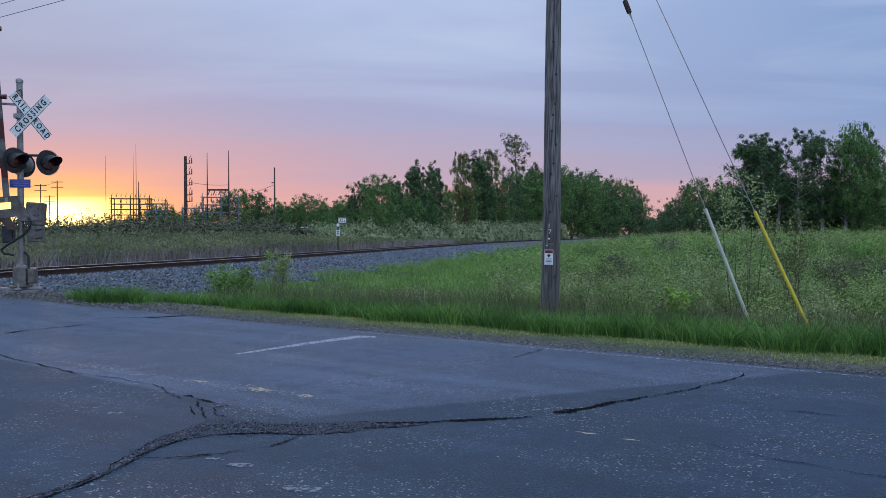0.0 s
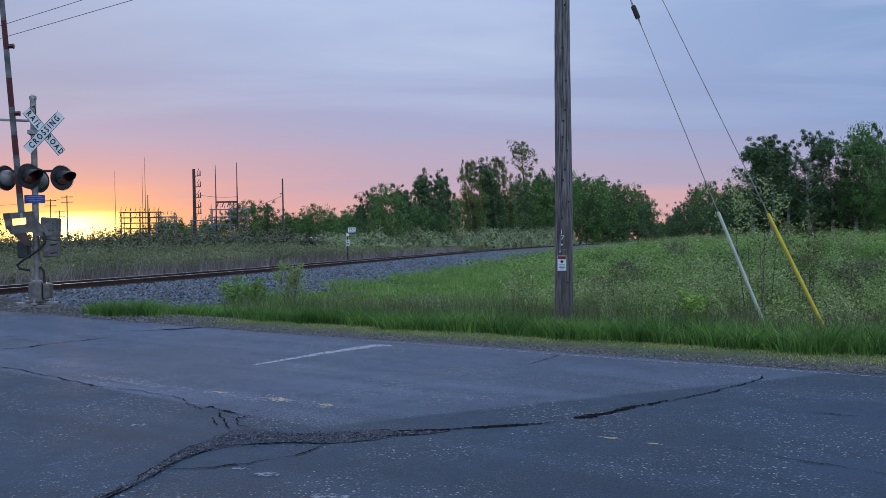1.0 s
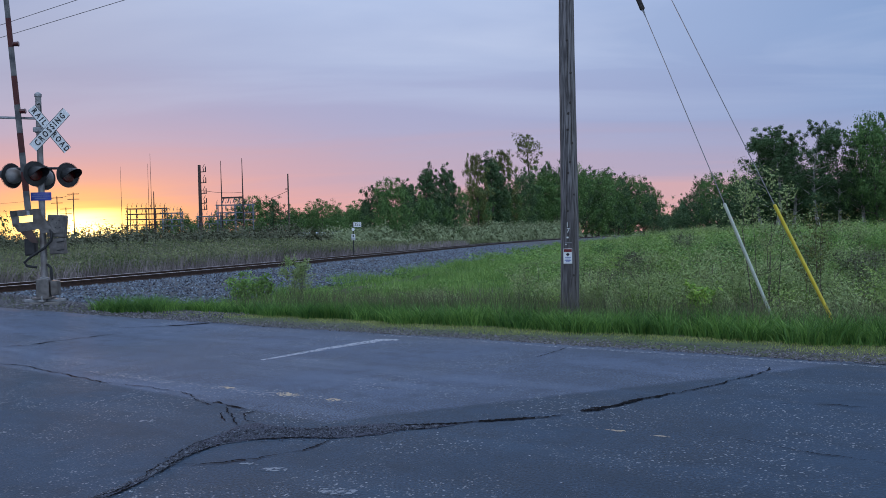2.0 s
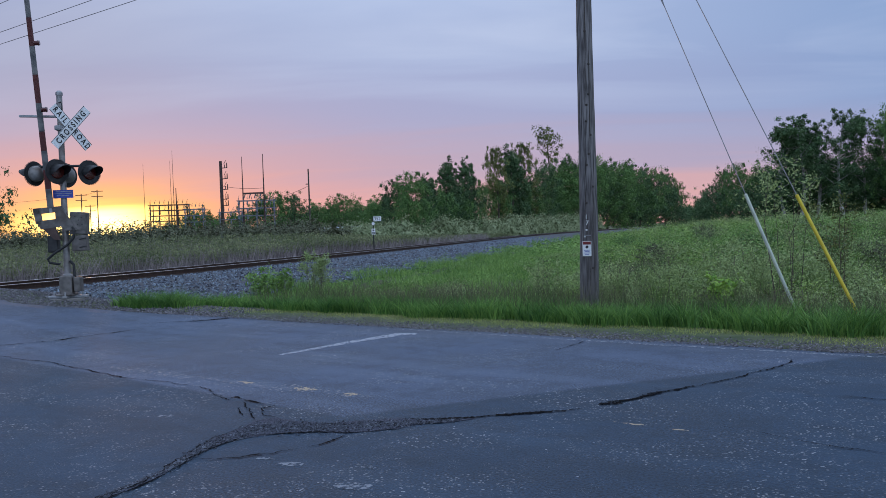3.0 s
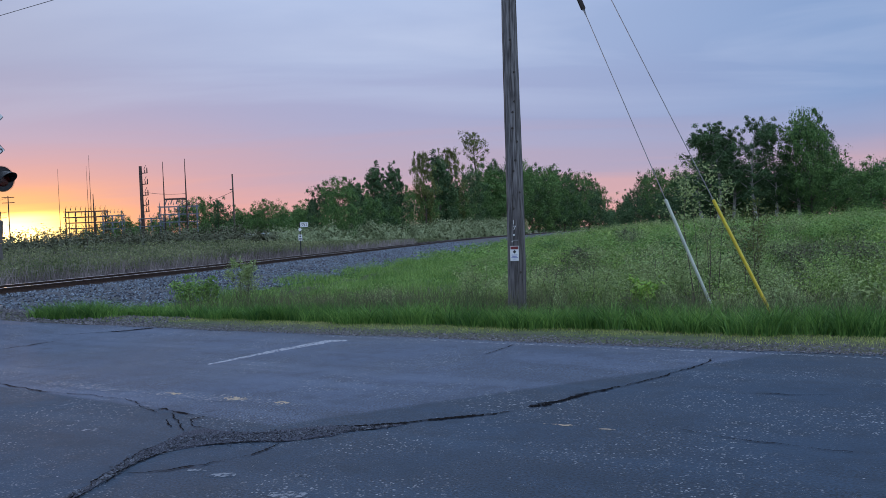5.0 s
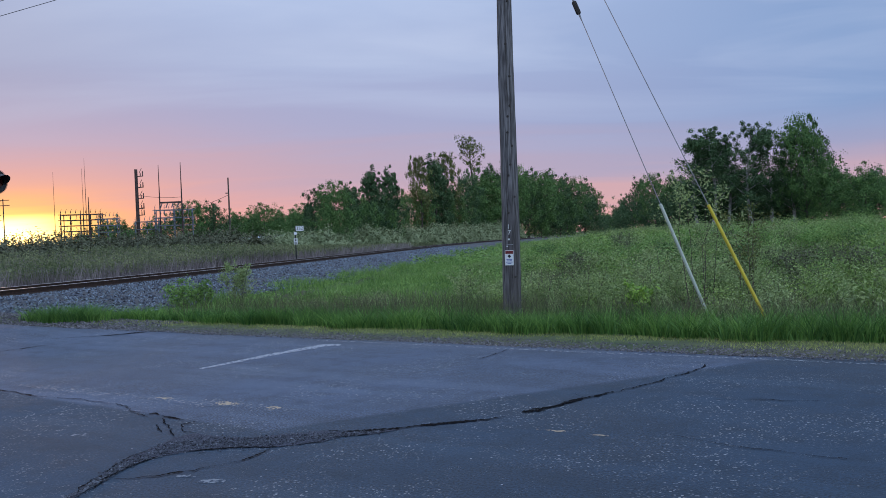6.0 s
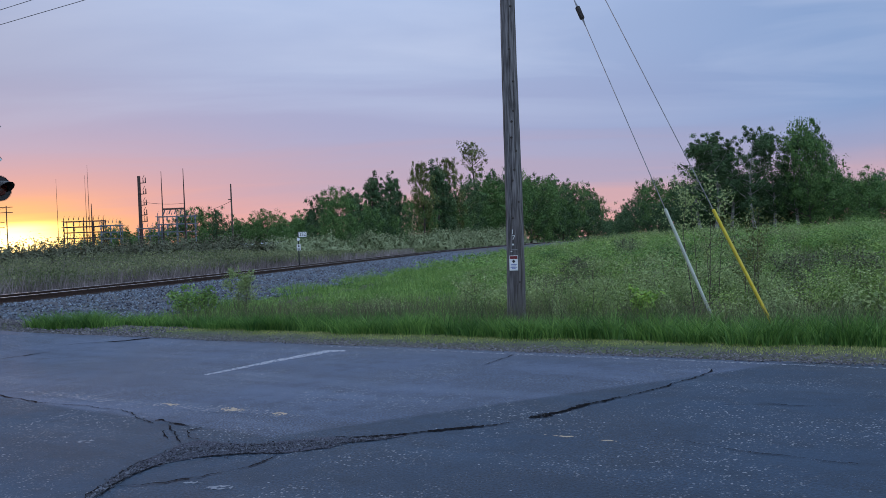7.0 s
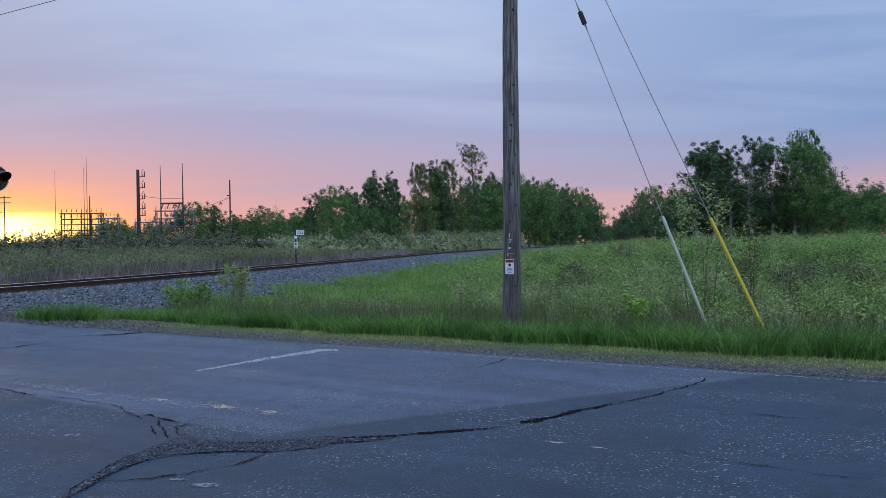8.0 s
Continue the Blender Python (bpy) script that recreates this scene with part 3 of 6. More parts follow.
def ribbon(name, pts, widths, mat, parent, seed, jag=0.25, lift=0.004, step=0.025, label=""):
    """A ragged flat strip on the road along the points (x, y)."""
    rg = np.random.default_rng(seed)
    pts = np.array(pts, float)
    seg = np.hypot(*np.diff(pts, axis=0).T)
    acc = np.concatenate([[0], np.cumsum(seg)])
    t = np.arange(0, acc[-1], step)
    x, y, w = np.interp(t, acc, pts[:, 0]), np.interp(t, acc, pts[:, 1]), np.interp(t, acc, widths)
    dx, dy = np.gradient(x), np.gradient(y)
    ln = np.hypot(dx, dy) + 1e-9
    nx, ny = -dy / ln, dx / ln
    wander = np.convolve(rg.normal(size=len(t) + 8), np.ones(9) / 9, "valid") * jag * 0.9 * (0.02 + w * 0.5)
    pinch = 1.0 if jag < 0.45 else np.clip(0.95 + 1.7 * np.convolve(rg.normal(size=len(t) + 10), np.ones(11) / 11, "valid"), 0.32, 1.8)
    if jag >= 0.45:
        wander = wander + np.convolve(rg.normal(size=len(t) + 18), np.ones(19) / 19, "valid") * 0.07
    a = w * 0.5 * (1 + jag * rg.uniform(-1, 1, len(t))) + wander
    b = w * 0.5 * (1 + jag * rg.uniform(-1, 1, len(t))) - wander
    a, b = (a - wander) * pinch + wander, (b + wander) * pinch - wander
    rows = []
    for sgn, ww in ((1, a), (-1, b)):
        px, py = x + sgn * nx * ww, y + sgn * ny * ww
        rows.append(np.stack([px, py, road_surface(px, py) + lift], 1))
    me = strips_mesh(name, np.stack(rows, 1)[None], mat)
    ob = new(name, me)
    ob.parent = parent
    if label:
        tagged(ob, label)
    return ob


def build_road_marks(road):
    c = "crack"

    def dark(pts, widths, seed, jag=0.6, lift=0.008):
        ribbon(c, pts, [w * 0.62 + 0.003 for w in widths], "crack", road, seed, jag, lift=lift, step=0.016)

    # the long crack towards the camera: two ragged dark lips with broken stone between
    low = [(-2.45, 4.2), (-2.22, 4.72), (-2.14, 4.87), (-2.08, 5.06), (-2.04, 5.24), (-2.01, 5.54), (-2.01, 5.72)]
    ribbon(c, low, [0.075, 0.07, 0.065, 0.06, 0.05, 0.05, 0.09], "rubble", road, 1, 0.35)
    dark([(x - 0.022, y + 0.02) for x, y in low], [0.03, 0.028, 0.026, 0.02, 0.024, 0.016, 0.014], 15)
    dark([(x + 0.024, y - 0.02) for x, y in low], [0.018, 0.014, 0.02, 0.012, 0.014, 0.018, 0.01], 16)
    # crumbled patch where the cracks meet
    far_lip = [(-2.03, 5.57), (-2.03, 5.79), (-1.98, 6.12), (-1.87, 6.42), (-1.83, 6.66), (-1.68, 6.76), (-1.45, 6.6), (-1.19, 6.5), (-0.91, 6.56), (-0.62, 6.61), (-0.46, 6.56), (-0.19, 6.52), (0.06, 6.55)]
    near_lip = [(-2.0, 5.5), (-1.97, 5.66), (-1.87, 5.89), (-1.75, 6.06), (-1.58, 6.14), (-1.4, 6.2), (-1.22, 6.2), (-0.94, 6.14), (-0.76, 6.18), (-0.56, 6.23), (-0.43, 6.37), (-0.19, 6.39), (0.06, 6.51)]
    rg = np.random.default_rng(2)
    t = np.linspace(0, 12, 130)
    rows = []
    for lip in (far_lip, near_lip):
        q = np.array(lip)
        soft = 0.011 if lip is far_lip else 0.005
        px, py = np.interp(t, range(13), q[:, 0]), np.interp(t, range(13), q[:, 1])
        px, py = px + rg.normal(size=130) * soft * 0.4, py + rg.normal(size=130) * soft
        rows.append(np.stack([px, py, road_surface(px, py) + 0.004], 1))
    ob = new(c, strips_mesh(c, np.stack(rows, 1)[None], "rubble"))
    ob.parent = road
    tagged(ob, "crumbled patch of broken asphalt")
    dark([(-2.0, 5.5), (-1.97, 5.66), (-1.87, 5.89), (-1.73, 6.08), (-1.45, 6.19), (-1.22, 6.2), (-0.94, 6.14), (-0.76, 6.18), (-0.56, 6.23), (-0.43, 6.36), (-0.19, 6.4)],
         [0.012, 0.008, 0.012, 0.03, 0.034, 0.02, 0.026, 0.02, 0.014, 0.022, 0.016], 13)
    dark([(-2.03, 5.79), (-1.98, 6.1), (-1.87, 6.42)], [0.02, 0.012, 0.006], 14)
    dark([(-1.28, 6.44), (-1.12, 6.47), (-1.0, 6.46)], [0.012, 0.05, 0.012], 17)
    dark([(-0.52, 6.62), (-0.3, 6.54), (-0.19, 6.51), (0.11, 6.54), (0.41, 6.62), (0.77, 6.71), (0.98, 6.77)], [0.02, 0.045, 0.07, 0.085, 0.058, 0.042, 0.012], 3)
    # its run to the far edge
    dark([(1.13, 6.9), (1.2, 6.92), (1.36, 6.93)], [0.03, 0.09, 0.04], 18, 0.7)
    dark([(1.16, 6.93), (1.41, 7.03), (1.66, 7.22), (1.88, 7.37), (2.15, 7.54)], [0.05, 0.045, 0.06, 0.07, 0.035], 4, 0.7)
    dark([(2.15, 7.54), (2.32, 7.69), (2.66, 7.93), (3.01, 8.21), (3.33, 8.51), (3.44, 8.68), (3.54, 8.86)], [0.012, 0.015, 0.022, 0.02, 0.04, 0.03, 0.008], 19)
    dark([(1.71, 7.6), (1.78, 7.46), (1.85, 7.37)], [0.012, 0.018, 0.02], 5)
    # the crack to the left, faint in places
    dark([(-9.0, 12.6), (-6.63, 11.02), (-5.61, 10.44), (-4.98, 9.84), (-4.39, 9.34), (-3.93, 8.94), (-3.64, 8.76)], [0.02, 0.02, 0.022, 0.016, 0.02, 0.028, 0.01], 6)
    dark([(-3.64, 8.76), (-3.24, 8.54), (-2.78, 8.18), (-2.44, 7.73)], [0.007, 0.008, 0.012, 0.02], 23)
    dark([(-2.46, 7.74), (-2.36, 7.64), (-2.27, 7.55)], [0.007, 0.019, 0.012], 24)
    dark([(-2.33, 7.66), (-2.27, 7.70), (-2.08, 7.52), (-1.93, 7.3)], [0.019, 0.025, 0.028, 0.010], 25)
    dark([(-2.13, 7.43), (-2.0, 7.16), (-1.93, 6.95), (-1.86, 6.71)], [0.011, 0.016, 0.010, 0.007], 26)
    dark([(-2.1, 7.2), (-2.03, 7.0), (-1.99, 6.86)], [0.007, 0.009, 0.004], 27)
    dark([(-1.78, 7.22), (-1.87, 7.13), (-1.82, 6.98), (-1.76, 6.86), (-1.66, 6.78)], [0.012, 0.014, 0.016, 0.012, 0.007], 7)
    dark([(-1.87, 7.34), (-1.74, 7.43), (-1.62, 7.5)], [0.006, 0.009, 0.004], 28)
    dark([(-1.96, 5.45), (-1.81, 5.45), (-1.67, 5.51), (-1.49, 5.58), (-1.28, 5.67), (-1.13, 5.75), (-1.04, 5.9), (-0.93, 6.11)], [0.024, 0.018, 0.03, 0.024, 0.008, 0.014, 0.016, 0.014], 8)
    dark([(-7.6, 11.8), (-7.22, 12.02), (-6.59, 12.55), (-5.8, 13.69)], [0.02, 0.03, 0.04, 0.03], 9)
    dark([(-6.2, 14.4), (-5.11, 14.82), (-4.58, 15.16)], [0.02, 0.10, 0.12], 10, 0.5)
    dark([(1.06, 10.05), (1.35, 10.4), (1.52, 10.74)], [0.008, 0.018, 0.016], 11)
    dark([(2.9, 6.95), (3.37, 6.84), (3.42, 6.77), (3.9, 6.6)], [0.004, 0.012, 0.012, 0.004], 12)
    dark([(1.94, 6.01), (2.35, 5.55), (2.52, 5.32), (2.69, 5.22), (3.0, 4.95)], [0.003, 0.006, 0.008, 0.01, 0.006], 29)
    ribbon("stop_line", [(-2.5, 10.42), (-1.88, 11.22), (-1.4, 11.78), (-1.2, 12.0)], [0.08, 0.16, 0.21, 0.26], "white_paint", road, 20, 0.22, lift=0.002, label="worn white stop line")
    ribbon("stop_line", [(-1.3, 11.96), (-1.05, 12.14), (-0.8, 12.12)], [0.2, 0.26, 0.14], "white_paint", road, 21, 0.22, lift=0.002)
    ss = np.linspace(8.5, -14, 30)
    ribbon("edge_line", [rd(s, 9.83 + 0.03 * math.sin(s)) for s in ss], [0.075] * 30, "edge_paint", road, 22, 0.15, lift=0.002, label="worn white edge line")
    for k, (x, y, w, ln) in enumerate(((-0.7, 4.8, 0.17, 0.26), (-2.7, 6.94, 0.13, 0.15), (-1.42, 5.47, 0.07, 0.15), (-1.22, 5.31, 0.12, 0.2), (-0.66, 5.18, 0.07, 0.12))):
        ribbon("scuff", [(x - ln / 2, y + 0.02), (x, y), (x + ln / 2, y - 0.02)], [w * 0.4, w, w * 0.3], "scuff", road, 50 + k, 0.34, lift=0.0015, label="pale scuffed spot on the asphalt")
    for k, (x0, y0, x1, y1) in enumerate(((-4.6, 9.9, -2.8, 8.66), (-2.9, 8.72, -0.9, 7.5))):
        ribbon("chip_band", [(x0, y0), ((x0 + x1) / 2, (y0 + y1) / 2), (x1, y1)], [0.06, 0.3, 0.08], "chip_band", road, 40 + k, 0.4, lift=0.0012, label="band of pale chips where the centre line wore off")
    for k, (x0, y0, x1, y1) in enumerate(((1.15, 6.26, 1.39, 6.13), (1.53, 6.0, 1.69, 5.93), (-1.78, 8.09, -1.51, 7.93), (-2.5, 8.5, -2.3, 8.36), (-1.2, 7.72, -1.06, 7.61))):
        ribbon("centre_line", [(x0, y0), ((x0 + x1) / 2, (y0 + y1) / 2), (x1, y1)], [0.04, 0.10, 0.03], "yellow_paint", road, 30 + k, 0.5, lift=0.002, label="worn yellow centre line")


def build_rubble():
    rg = np.random.default_rng(61)
    n = 3600
    t = rg.uniform(0, 1, n)
    at = [0, 0.2, 0.34, 0.46, 0.6, 0.72, 0.86, 1]
    spread = np.interp(t, at, [0.014, 0.018, 0.05, 0.12, 0.09, 0.09, 0.08, 0.02])
    x = np.interp(t, at, [-2.4, -2.04, -1.97, -1.72, -1.4, -1.1, -0.65, -0.1]) + rg.normal(size=n) * spread * 0.8
    y = np.interp(t, at, [4.3, 5.24, 5.85, 6.4, 6.38, 6.33, 6.42, 6.47]) + rg.normal(size=n) * spread
    ob = new("asphalt_crumbs", stones("asphalt_crumbs", x, y, road_surface(x, y) + 0.006, rg.uniform(0.003, 0.011, n), "crumb", rg))
    tagged(ob, "loose crumbs of broken asphalt in the crack", "crumbs", kind="stuff")


def stones(name, x, y, z, r, mat, rg):
    """Many small rough stones in one mesh: squashed, uneven octahedra."""
    n = len(x)
    base = np.array([(1, 0, 0), (0, 1, 0), (-1, 0, 0), (0, -1, 0), (0, 0, 0.8), (0, 0, -0.6)], float)
    v = base[None] * r[:, None, None] * rg.uniform(0.6, 1.3, (n, 6, 1)) + rg.normal(size=(n, 6, 3)) * (r * 0.18)[:, None, None]
    th = rg.uniform(0, 6.28, n)
    ct, st = np.cos(th), np.sin(th)
    vx = v[..., 0] * ct[:, None] - v[..., 1] * st[:, None]
    vy = v[..., 0] * st[:, None] + v[..., 1] * ct[:, None]
    v = np.stack([vx + x[:, None], vy + y[:, None], v[..., 2] + z[:, None]], -1)
    tri = np.array([(0, 1, 4), (1, 2, 4), (2, 3, 4), (3, 0, 4), (1, 0, 5), (0, 3, 5)])
    q = (np.arange(n)[:, None, None] * 6 + tri[None]).reshape(-1).astype(np.int32)
    me = bpy.data.meshes.new(name)
    me.vertices.add(n * 6)
    me.vertices.foreach_set("co", v.astype(np.float32).ravel())
    me.loops.add(len(q))
    me.loops.foreach_set("vertex_index", q)
    me.polygons.add(len(q) // 3)
    me.polygons.foreach_set("loop_start", np.arange(0, len(q), 3, dtype=np.int32))
    me.polygons.foreach_set("loop_total", np.full(len(q) // 3, 3, dtype=np.int32))
    me.materials.append(M[mat])
    me.update(calc_edges=True)
    return me


def ballast_profile(u):
    """Height of the ballast at a distance across the track."""
    a = np.abs(u)
    return np.where(a < 1.9, 0.36, np.where(u > 0, 0.36 - 0.36 * (a - 1.9) / 4.1, 0.36 - 0.62 * (a - 1.9) / 1.9))


def track_point(y0, u):
    """World x, y of a point beside the centre line, across by u, at the near rail's y0."""
    k = rail_slope(y0)
    ln = np.sqrt(1 + k * k)
    return rail_x(y0) + (u - 0.755) / ln, y0 - (u - 0.755) * k / ln


def build_track():
    ys = np.concatenate([np.arange(15, 70, 0.5), np.arange(70, 230, 3.0)])
    us = np.linspace(-3.9, 6.3, 35)
    YY, UU = np.meshgrid(ys, us)
    X, Y = track_point(YY, UU)
    rg = np.random.default_rng(5)
    Z = ballast_profile(UU) + rg.normal(size=UU.shape) * 0.018 - 0.35 * smooth((UU - 5.8) / 0.5)
    s, n = sn(X, Y)
    Z = np.where(n < road_edge(s) + 0.15, np.minimum(Z, road_z(s) - 0.1), Z)
    bed = new("ballast_bed", grid_mesh("ballast_bed", X, Y, Z, "ballast"))
    tagged(bed, "grey crushed stone ballast bed under the railway track", "ballast", kind="structure")
    # loose stones: dense near, thinner far
    n1 = 38000
    t = rg.uniform(0, 1, n1) ** 1.5
    y0 = 17 + 75 * t
    u = rg.uniform(-1.2, 6.4, n1)
    x, y = track_point(y0, u)
    s, n = sn(x, y)
    ok = (n > road_edge(s) + 0.1) & (np.abs(np.abs(u) - 0.755) > 0.12)
    x, y, u, t = x[ok], y[ok], u[ok], t[ok]
    r = rg.uniform(0.022, 0.045, len(x)) * (1 + 0.7 * t)
    ob = new("ballast_stones", stones("ballast_stones", x, y, ballast_profile(u) + 0.012, r, "stone", rg))
    tagged(ob, "loose grey ballast stones beside the rails", "stones", kind="stuff")
    # stones strewn round the crossing signal's foot
    n2 = 9000
    s = rg.uniform(13.0, 21.5, n2)
    d = rg.uniform(0.02, 1.0, n2) ** 1.3 * 2.9
    x, y = rd(s, road_edge(s) + d)
    ob = new("crossing_stones", stones("crossing_stones", x, y, ground_z(x, y) + 0.012, rg.uniform(0.010, 0.030, n2), "pebble", rg))
    tagged(ob, "loose grey stones on the verge at the crossing", "stones", kind="stuff")

    track = tagged(new("railway_track"), "single railway track with rusty steel rails on buried ties", "railway track", kind="structure")
    yr = np.concatenate([np.arange(6, 60, 1.0), np.arange(60, 226, 4.0)])
    web = [(-0.075, -0.172), (0.075, -0.172), (0.075, -0.158), (0.012, -0.135), (0.010, -0.045), (0.036, -0.036), (0.036, -0.004),
           (-0.036, -0.004), (-0.036, -0.036), (-0.010, -0.045), (-0.012, -0.135), (-0.075, -0.158)]
    for u0 in (0.755, -0.755):
        b, hd = Buf(), Buf()
        m = len(web)
        for i, yy in enumerate(yr):
            b.add([(*track_point(yy, u0 + du), RAIL_TOP + dz) for du, dz in web],
                  [] if i == 0 else [(k - m, (k + 1) % m - m, (k + 1) % m, k) for k in range(m)])
            hd.add([(*track_point(yy, u0 - 0.034), RAIL_TOP - 0.004), (*track_point(yy, u0 - 0.028), RAIL_TOP), (*track_point(yy, u0 + 0.028), RAIL_TOP),
                    (*track_point(yy, u0 + 0.034), RAIL_TOP - 0.004)], [] if i == 0 else [(k - 4, k - 3, k + 1, k) for k in range(3)])
        rail = part("rail", b, "rail", track, "rusty steel rail")
        part("rail_head", hd, "railtop", rail, "polished running surface of the rail")
    tie = Buf().box(-1.28, -0.11, -0.17, 1.28, 0.11, 0.0, bev=0.012).mesh("tie", M["tie"])
    for i in range(150):
        yy = 15.5 + 0.52 * i
        ob = new("tie", tie)
        ob.parent = track
        x, y = track_point(yy, 0.0)
        s, n = sn(x, y)
        if n < road_edge(s) + 0.6:
            bpy.data.objects.remove(ob)
            continue
        ob.matrix_basis = pose(x, y, 0.374 + 0.006 * math.sin(i * 2.3), 0, 0, -math.degrees(math.atan(float(rail_slope(yy)))) + 0.8 * math.sin(i * 1.7))


# ---- crossing signal ----
def text_mesh(txt, size, mat, m, bold=0.0):
    cu = bpy.data.curves.new("lettering", "FONT")
    cu.body, cu.size, cu.align_x, cu.align_y, cu.extrude = txt, size, "CENTER", "CENTER", 0.0015
    cu.resolution_u = 3
    cu.offset = bold
    tmp = bpy.data.objects.new("lettering_tmp", cu)
    me = bpy.data.meshes.new_from_object(tmp)
    bpy.data.objects.remove(tmp)
    bpy.data.curves.remove(cu)
    me.transform(m)
    me.materials.clear()
    me.materials.append(M[mat])
    return me


def disc(b, c, r, depth, segs=28, axis_v=(0, -1, 0)):
    c, a = Vector(c), Vector(axis_v)
    b.tube([c, c + a * depth], [r, r], segs)
    return b


def flasher(mast, c, turn):
    """One flashing light: background disc, housing, lens and visor, facing -y before it is turned about z."""
    m = Matrix.Translation(c) @ pose(0, 0, 0, 0, 0, turn) @ Matrix.Scale(1.05, 4)
    b = Buf()
    b.tube([(0, 0.0, 0), (0, 0.012, 0)], [0.255, 0.255], 32)
    b.tube([(0, 0.0, 0), (0, -0.006, 0), (0, -0.018, 0)], [0.262, 0.266, 0.258], 32, caps=False)
    b.v = [tuple(m @ Vector(v)) for v in b.v]
    ob = part("background_disc", b, "black", mast, "black round signal background")
    h = Buf()
    h.tube([(0, 0.01, 0), (0, 0.10, 0), (0, 0.17, 0), (0, 0.20, 0)], [0.17, 0.165, 0.12, 0.03], 24)
    h.v = [tuple(m @ Vector(v)) for v in h.v]
    part("lamp_housing", h, "silver", ob, "grey lamp housing", True)
    le = Buf()
    le.tube([(0, -0.005, 0), (0, -0.03, 0), (0, -0.045, 0)], [0.155, 0.14, 0.05], 24)
    le.v = [tuple(m @ Vector(v)) for v in le.v]
    part("lens", le, "lens", ob, "dark red lens", True)
    vi = Buf()
    k = 18
    for r, o in ((0.165, 0), (0.158, 1)):
        pts = []
        for i in range(k + 1):
            a = radians(-25 + 230 * i / k)
            reach = 0.02 + 0.35 * max(0.0, math.sin(max(0.0, min(1.0, (i / k))) * math.pi)) ** 0.7
            pts += [(r * math.cos(a), 0.0, r * math.sin(a)), (r * 0.97 * math.cos(a), -reach, r * 0.97 * math.sin(a) - reach * 0.14)]
        vi.add(pts, [(2 * i, 2 * i + 1, 2 * i + 3, 2 * i + 2) for i in range(k)])
    vi.v = [tuple(m @ Vector(v)) for v in vi.v]
    part("visor", vi, "black", ob, "black visor over the lens", True)


def build_signal():
    X, Y, G = -8.94, 17.6, 0.26
    sig = tagged(new("crossing_signal"), "railroad crossing signal with crossbuck, flashing lights and raised gate", "crossing signal")
    sig.matrix_basis = pose(X, Y, G, 0, 0, 12)
    # foundation and junction base
    part("foundation", Buf().box(-0.36, -0.30, -0.15, 0.36, 0.30, 0.10, bev=0.02), "concrete", sig)
    part("base_plate", Buf().box(-0.42, -0.06, 0.10, 0.42, 0.06, 0.16, bev=0.01).box(-0.06, -0.33, 0.105, 0.06, 0.33, 0.155, bev=0.01), "galv", sig)
    for sx, sy in ((-0.3, 0), (0.3, 0), (0, -0.26), (0, 0.26)):
        part("anchor_bolt", Buf().tube([(sx, sy, 0.0), (sx, sy, 0.24)], 0.018, 8), "galv", sig)
    part("junction_base", Buf().box(-0.15, -0.14, 0.16, 0.12, 0.14, 0.60, bev=0.025).box(-0.22, -0.19, 0.16, 0.17, 0.19, 0.20, bev=0.01), "box_paint", sig, "grey cast junction base")
    part("side_box", Buf().box(0.15, -0.15, 0.24, 0.30, 0.12, 0.56, bev=0.02), "box_paint", sig)
    part("mast", Buf().tube([(0, 0, 0.55), (0, 0, 0.62), (0, 0, 0.64), (0, 0, 4.62)], [0.10, 0.10, 0.068, 0.062], 20), "silver", sig, "silver painted mast", True)
    part("mast_cap", Buf().tube([(0, 0, 4.60), (0, 0, 4.66), (0, 0, 4.70)], [0.075, 0.075, 0.03], 20), "galv", sig)
    part("mast_hook", Buf().tube([(0.0, -0.07, 4.42), (0.05, -0.10, 4.44), (0.075, -0.10, 4.36), (0.07, -0.10, 4.22)], 0.012, 8), "black", sig)
    # crossbuck
    zc = 3.87
    cb = new("crossbuck")
    cb.parent = sig
    cb.matrix_basis = pose(0.25, -0.14, zc, 0, 0, 42) @ Matrix.Scale(0.95, 4)
    for ang, nm in ((-48.0, "a"), (48.0, "b")):
        bl = Buf()
        y = -0.012 if nm == "b" else 0.0
        m = pose(0, 0, 0, 0, -ang, 0)
        bl.box(-0.61, y - 0.003, -0.115, 0.61, y + 0.003, 0.115, m, bev=0.002)
        blade = part("blade", bl, "white", cb, "white reflective crossbuck blade")
        rim = Buf()
        for z0, z1 in ((-0.113, -0.102), (0.102, 0.113)):
            rim.box(-0.605, y - 0.0055, z0, 0.605, y - 0.004, z1, m)
        part("blade_border", rim, "black", blade)
        tm = m @ Matrix.Translation((0, y - 0.0065, 0)) @ pose(0, 0, 0, 90, 0, 0)
        if nm == "b":
            part("lettering", text_mesh("C R O S S I N G", 0.165, "black", tm @ Matrix.Diagonal((0.90, 1.15, 1, 1)), 0.004), "black", blade, "black letters reading CROSSING")
        else:
            for w, o in (("RAIL", -0.36), ("ROAD", 0.36)):
                part("lettering", text_mesh(" ".join(w), 0.165, "black", tm @ Matrix.Translation((o, 0, 0)) @ Matrix.Diagonal((0.84, 1.15, 1, 1)), 0.004), "black", blade, "black letters reading " + w)
    part("clamp", Buf().box(-0.10, -0.12, zc - 0.05, 0.28, -0.07, zc + 0.05, bev=0.01).box(-0.08, -0.08, zc - 0.06, 0.08, 0.08, zc + 0.06, bev=0.01), "galv", sig)
    # cantilever bar behind the arm
    part("side_bar", Buf().box(-0.95, -0.03, 4.10, 0.0, 0.03, 4.15, pose(0, 0, 0, 0, 1.5, 0), bev=0.006), "galv", sig, "flat steel bar that braces the raised gate")
